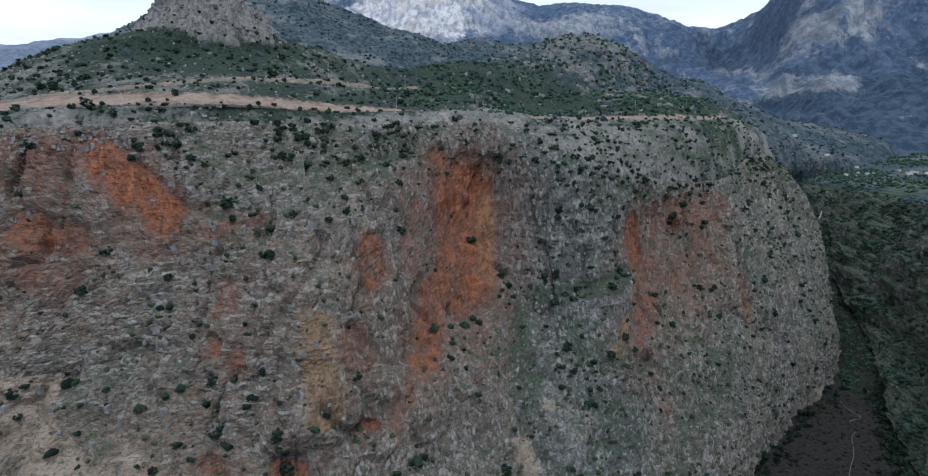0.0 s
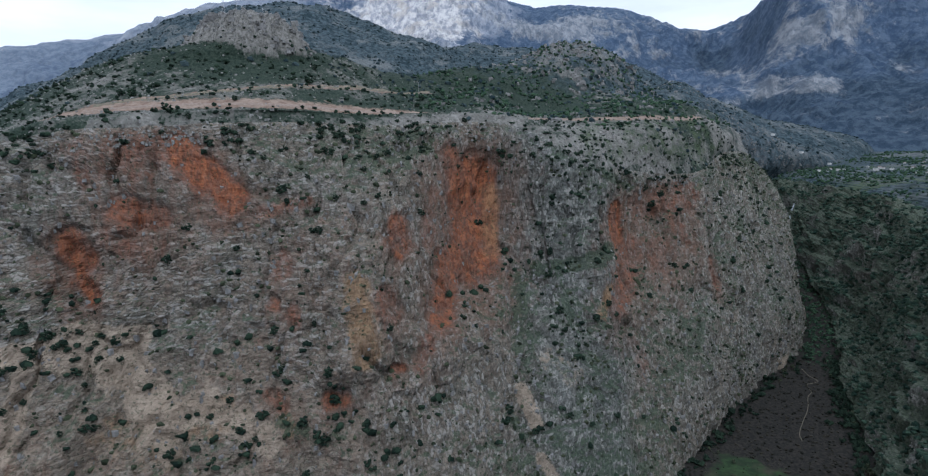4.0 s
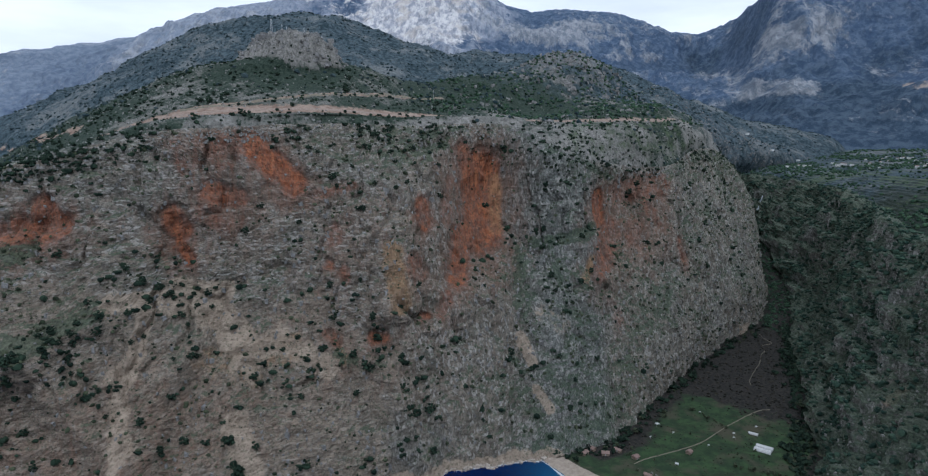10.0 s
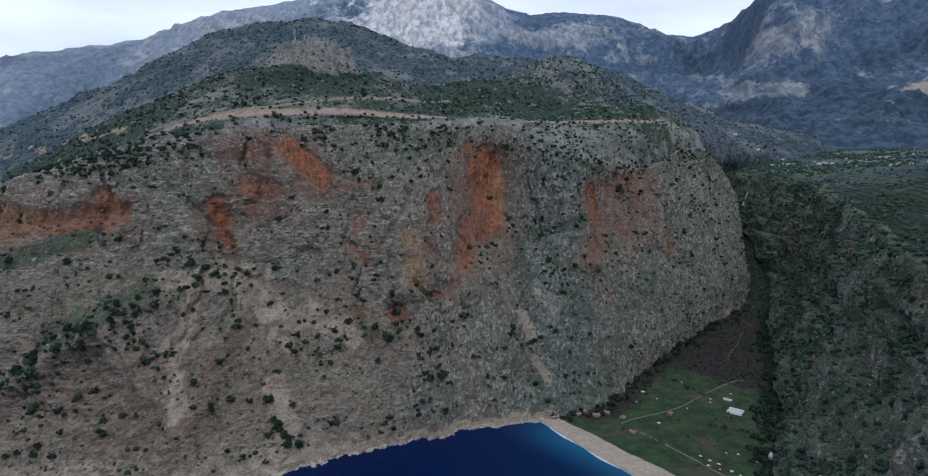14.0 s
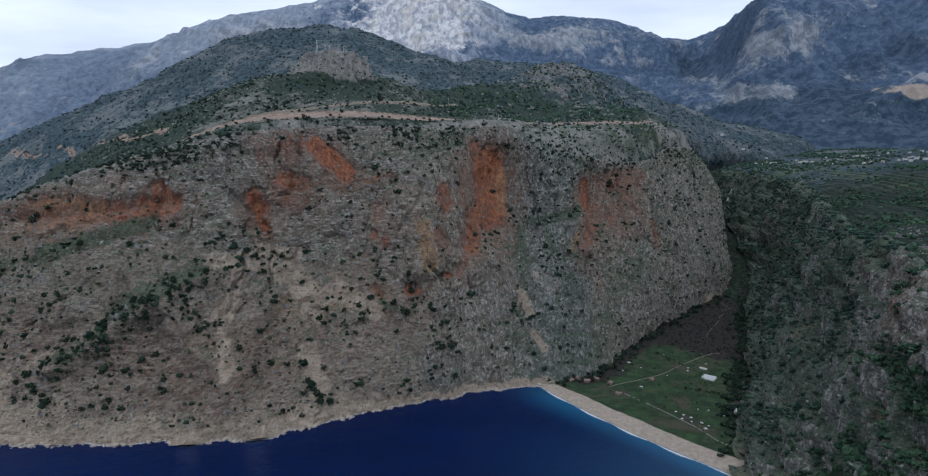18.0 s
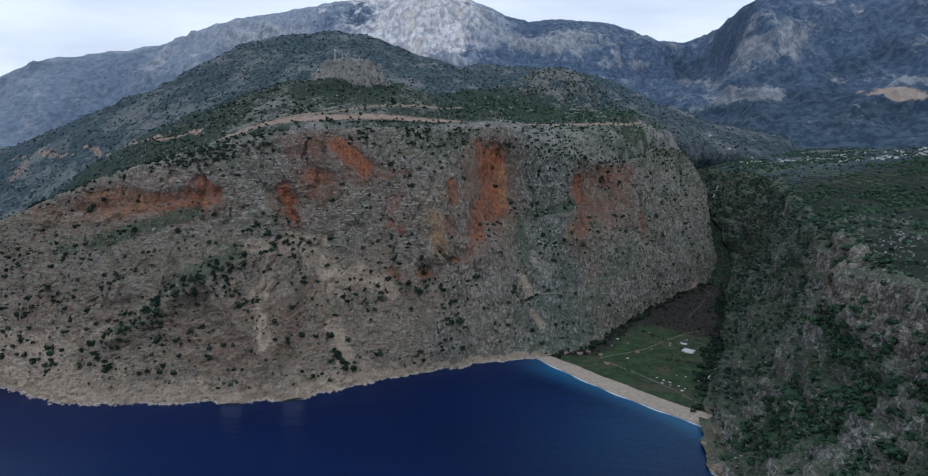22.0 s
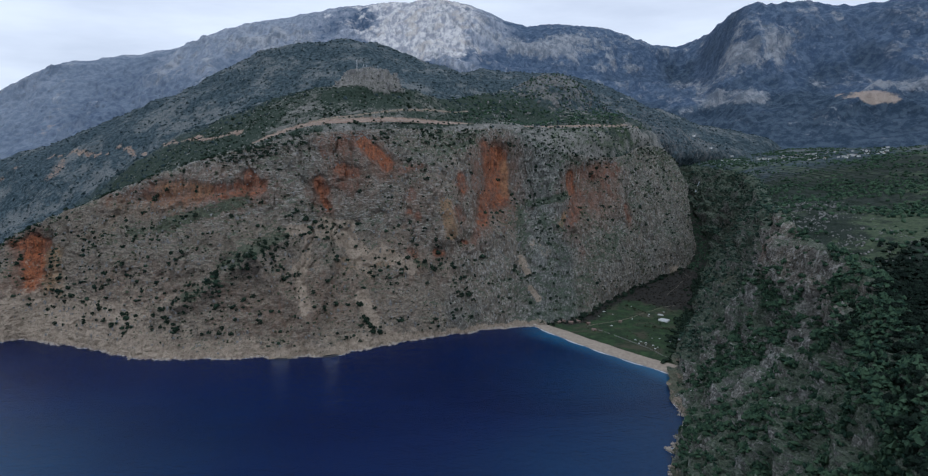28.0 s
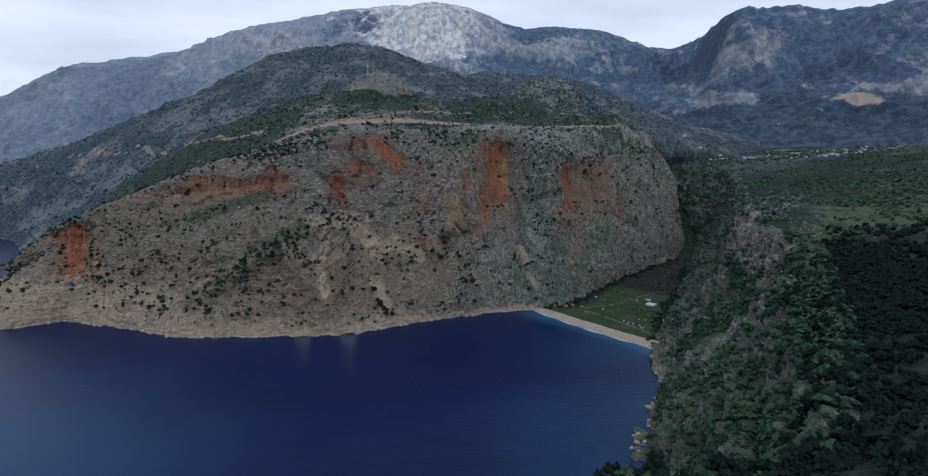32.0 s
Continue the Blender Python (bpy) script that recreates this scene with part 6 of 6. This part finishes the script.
def make_tent(w, d, h):
    root = empty("shelter", (0, 0, 0))
    v = np.array([(-w / 2, -d / 2, h * 0.75), (w / 2, -d / 2, h * 0.75), (w / 2, d / 2, h * 0.75), (-w / 2, d / 2, h * 0.75), (0, 0, h), (-w / 2, -d / 2, h * 0.75 - 0.2), (w / 2, -d / 2, h * 0.75 - 0.2), (w / 2, d / 2, h * 0.75 - 0.2), (-w / 2, d / 2, h * 0.75 - 0.2)])
    part("canopy", v, [(0, 1, 4), (1, 2, 4), (2, 3, 4), (3, 0, 4), (5, 6, 1), (5, 1, 0), (6, 7, 2), (6, 2, 1), (7, 8, 3), (7, 3, 2), (8, 5, 0), (8, 0, 3)], MAT_SHEET, root, "white cloth canopy")
    for x_ in (-w / 2 + 0.1, w / 2 - 0.1):
        for y_ in (-d / 2 + 0.1, d / 2 - 0.1):
            part("pole", *tube([(x_, y_, -0.2), (x_, y_, h * 0.7)], [0.06, 0.06], 5), MAT_METAL, root)
    return tagged(root, "small white canopy shelter standing in the meadow", "shelter", "meadow shelters")


hut = make_hut(7, 5, 2.6, "small brown wooden beach hut with a reddish roof")
tent = make_tent(4, 4, 2.6)
for k, (a, b) in enumerate([(101, 341), (111, 349), (150, 331), (153, 299), (136, 345), (122, 340), (243, 153), (247, 144), (246, 165), (207, 339), (298, 262)]):
    m = pose(a, b, floor_z(a, b), 0, 0, float(rng.uniform(-60, 60)))
    if k:
        copy_thing(hut, m).scale = (float(rng.uniform(0.6, 1.2)), float(rng.uniform(0.7, 1.2)), 1.0)
    else:
        hut.matrix_basis = m
for k, (a, b) in enumerate([(194, 400), (187, 318), (207, 248), (252, 426), (208, 231), (269, 376), (216, 223), (226, 219), (225, 206), (205, 380), (219, 233), (235, 253), (213, 240), (178, 372), (300, 390), (265, 367), (232, 352), (231, 212), (246, 250), (258, 235)]):
    m = pose(a, b, floor_z(a, b), 0, 0, float(rng.uniform(0, 90)))
    if k:
        sc = float(rng.uniform(0.4, 0.85))
        copy_thing(tent, m).scale = (sc, sc, 1.0)
    else:
        tent.matrix_basis = m

# low wall behind the beach
wall_line = spline(np.array([(158, 306), (170, 288), (191, 256), (214, 217), (229, 181), (240, 167)], float), 8)
wall_ob = empty("garden_wall", (0, 0, 0))
for (ax, ay), (bx, by) in zip(wall_line[:-1], wall_line[1:]):
    if rng.random() < 0.2:
        continue
    ang = math.atan2(by - ay, bx - ax)
    seg = part("wall_section", *box(0, -0.25, -0.4, math.hypot(bx - ax, by - ay) - 0.2, 0.25, float(rng.uniform(0.8, 1.2))), MAT_STONE, wall_ob)
    seg.matrix_basis = Matrix.Translation((ax, ay, floor_z(ax, ay))) @ Matrix.Rotation(ang, 4, "Z")
tagged(wall_ob, "low broken pale stone wall behind the beach", "wall")

# ---- masts on the crag, poles and a van by the road ----
def make_mast(h, base):
    root = empty("radio_mast", (0, 0, 0))
    for sx_ in (-1, 1):
        for sy_ in (-1, 1):
            part("leg", *tube([(sx_ * base, sy_ * base, -1), (sx_ * base * 0.3, sy_ * base * 0.3, h)], [0.16, 0.1], 4), MAT_METAL, root)
    for k in range(7):
        z_ = h * (k + 0.5) / 7
        r_ = base * (1 - 0.7 * z_ / h)
        corners = [(-r_, -r_, z_), (r_, -r_, z_), (r_, r_, z_), (-r_, r_, z_)]
        part("brace", *join([tube([corners[i], corners[(i + 1) % 4]], [0.07, 0.07], 4) for i in range(4)]), MAT_METAL, root)
    for k in range(3):
        w_ = 2 * math.pi * k / 3
        part("antenna", *box(math.cos(w_) * 0.9 - 0.2, math.sin(w_) * 0.9 - 0.2, h * 0.82, math.cos(w_) * 0.9 + 0.2, math.sin(w_) * 0.9 + 0.2, h * 0.98), MAT_SHEET, root, "white antenna panel")
    part("tip", *tube([(0, 0, h * 0.95), (0, 0, h * 1.15)], [0.08, 0.04], 5), MAT_METAL, root)
    return tagged(root, "grey steel lattice radio mast on the crag top", "mast", "masts on the crag")


def crag_z(a, b):
    near = hill_all[(np.abs(hill_all[:, 0] - a) < 5) & (np.abs(hill_all[:, 1] - b) < 6)]
    return float(near[:, 2].max()) if len(near) else hill_z(a, b)


hill_all = NORTH_GRID[RIM_ROW:].reshape(-1, 3)
mast = make_mast(17, 1.3)
for k, (a, b, sc) in enumerate([(-278, 632, 0.62), (-266, 640, 0.55), (-258, 634, 0.35), (-236, 640, 0.45)]):
    m = pose(a, b, crag_z(a, b) - 0.5, 0, 0, 20 * k)
    if k:
        copy_thing(mast, m).scale = (sc, sc, sc)
    else:
        mast.matrix_basis = m


def make_pole(h):
    root = empty("power_pole", (0, 0, 0))
    part("shaft", *tube([(0, 0, -1), (0, 0, h)], [0.2, 0.13], 7), MAT_CONCRETE, root)
    part("crossarm", *box(-1.2, -0.09, h - 0.9, 1.2, 0.09, h - 0.7), MAT_METAL, root)
    for x_ in (-1.0, 0.0, 1.0):
        part("insulator", *tube([(x_, 0, h - 0.7), (x_, 0, h - 0.35)], [0.07, 0.09], 5), MAT_SHEET, root)
    return tagged(root, "pale concrete power pole beside the road", "pole", "power poles")


pole = make_pole(11)
for k, (a, b) in enumerate([(18, 572), (188, 690), (262, 742), (-62, 668), (-128, 600), (-60, 560)]):
    m = pose(a, b, hill_z(a, b), 0, 0, 40 + 10 * k)
    if k:
        copy_thing(pole, m)
    else:
        pole.matrix_basis = m


def make_van():
    root = empty("van", (0, 0, 0))
    prof = [(-2.4, 0.45), (2.4, 0.45), (2.45, 1.1), (1.6, 1.3), (1.0, 2.05), (-2.4, 2.1)]
    v = np.array([(x_, y_, z_) for y_ in (-0.95, 0.95) for x_, z_ in prof])
    f = [(k, (k + 1) % 6, 6 + (k + 1) % 6, 6 + k) for k in range(6)] + [(0, 5, 4, 1), (1, 4, 3, 2), (6, 7, 10, 11), (7, 8, 9, 10)]
    part("body", v, f, MAT_SHEET, root, "white painted body")
    for y_ in (-0.97, 0.97):
        part("side_window", *box(-0.2, y_ - 0.02, 1.3, 1.1, y_ + 0.02, 1.85), MAT_PANE, root)
        for x_ in (-1.5, 1.5):
            part("wheel", *tube([(x_, y_ - 0.12, 0.35), (x_, y_ + 0.12, 0.35)], [0.36, 0.36], 12), MAT_TYRE, root)
    return tagged(root, "white van parked at the edge of the road", "van")


van = make_van()
va, vb = [float(c) for c in NORTH_GRID[ROAD_ROW][np.argmin(np.abs(NORTH_GRID[ROAD_ROW][:, 0] - 6)), :2]]
van.matrix_basis = pose(va, vb, hill_z(va, vb) + 0.55, 0, 0, 25)
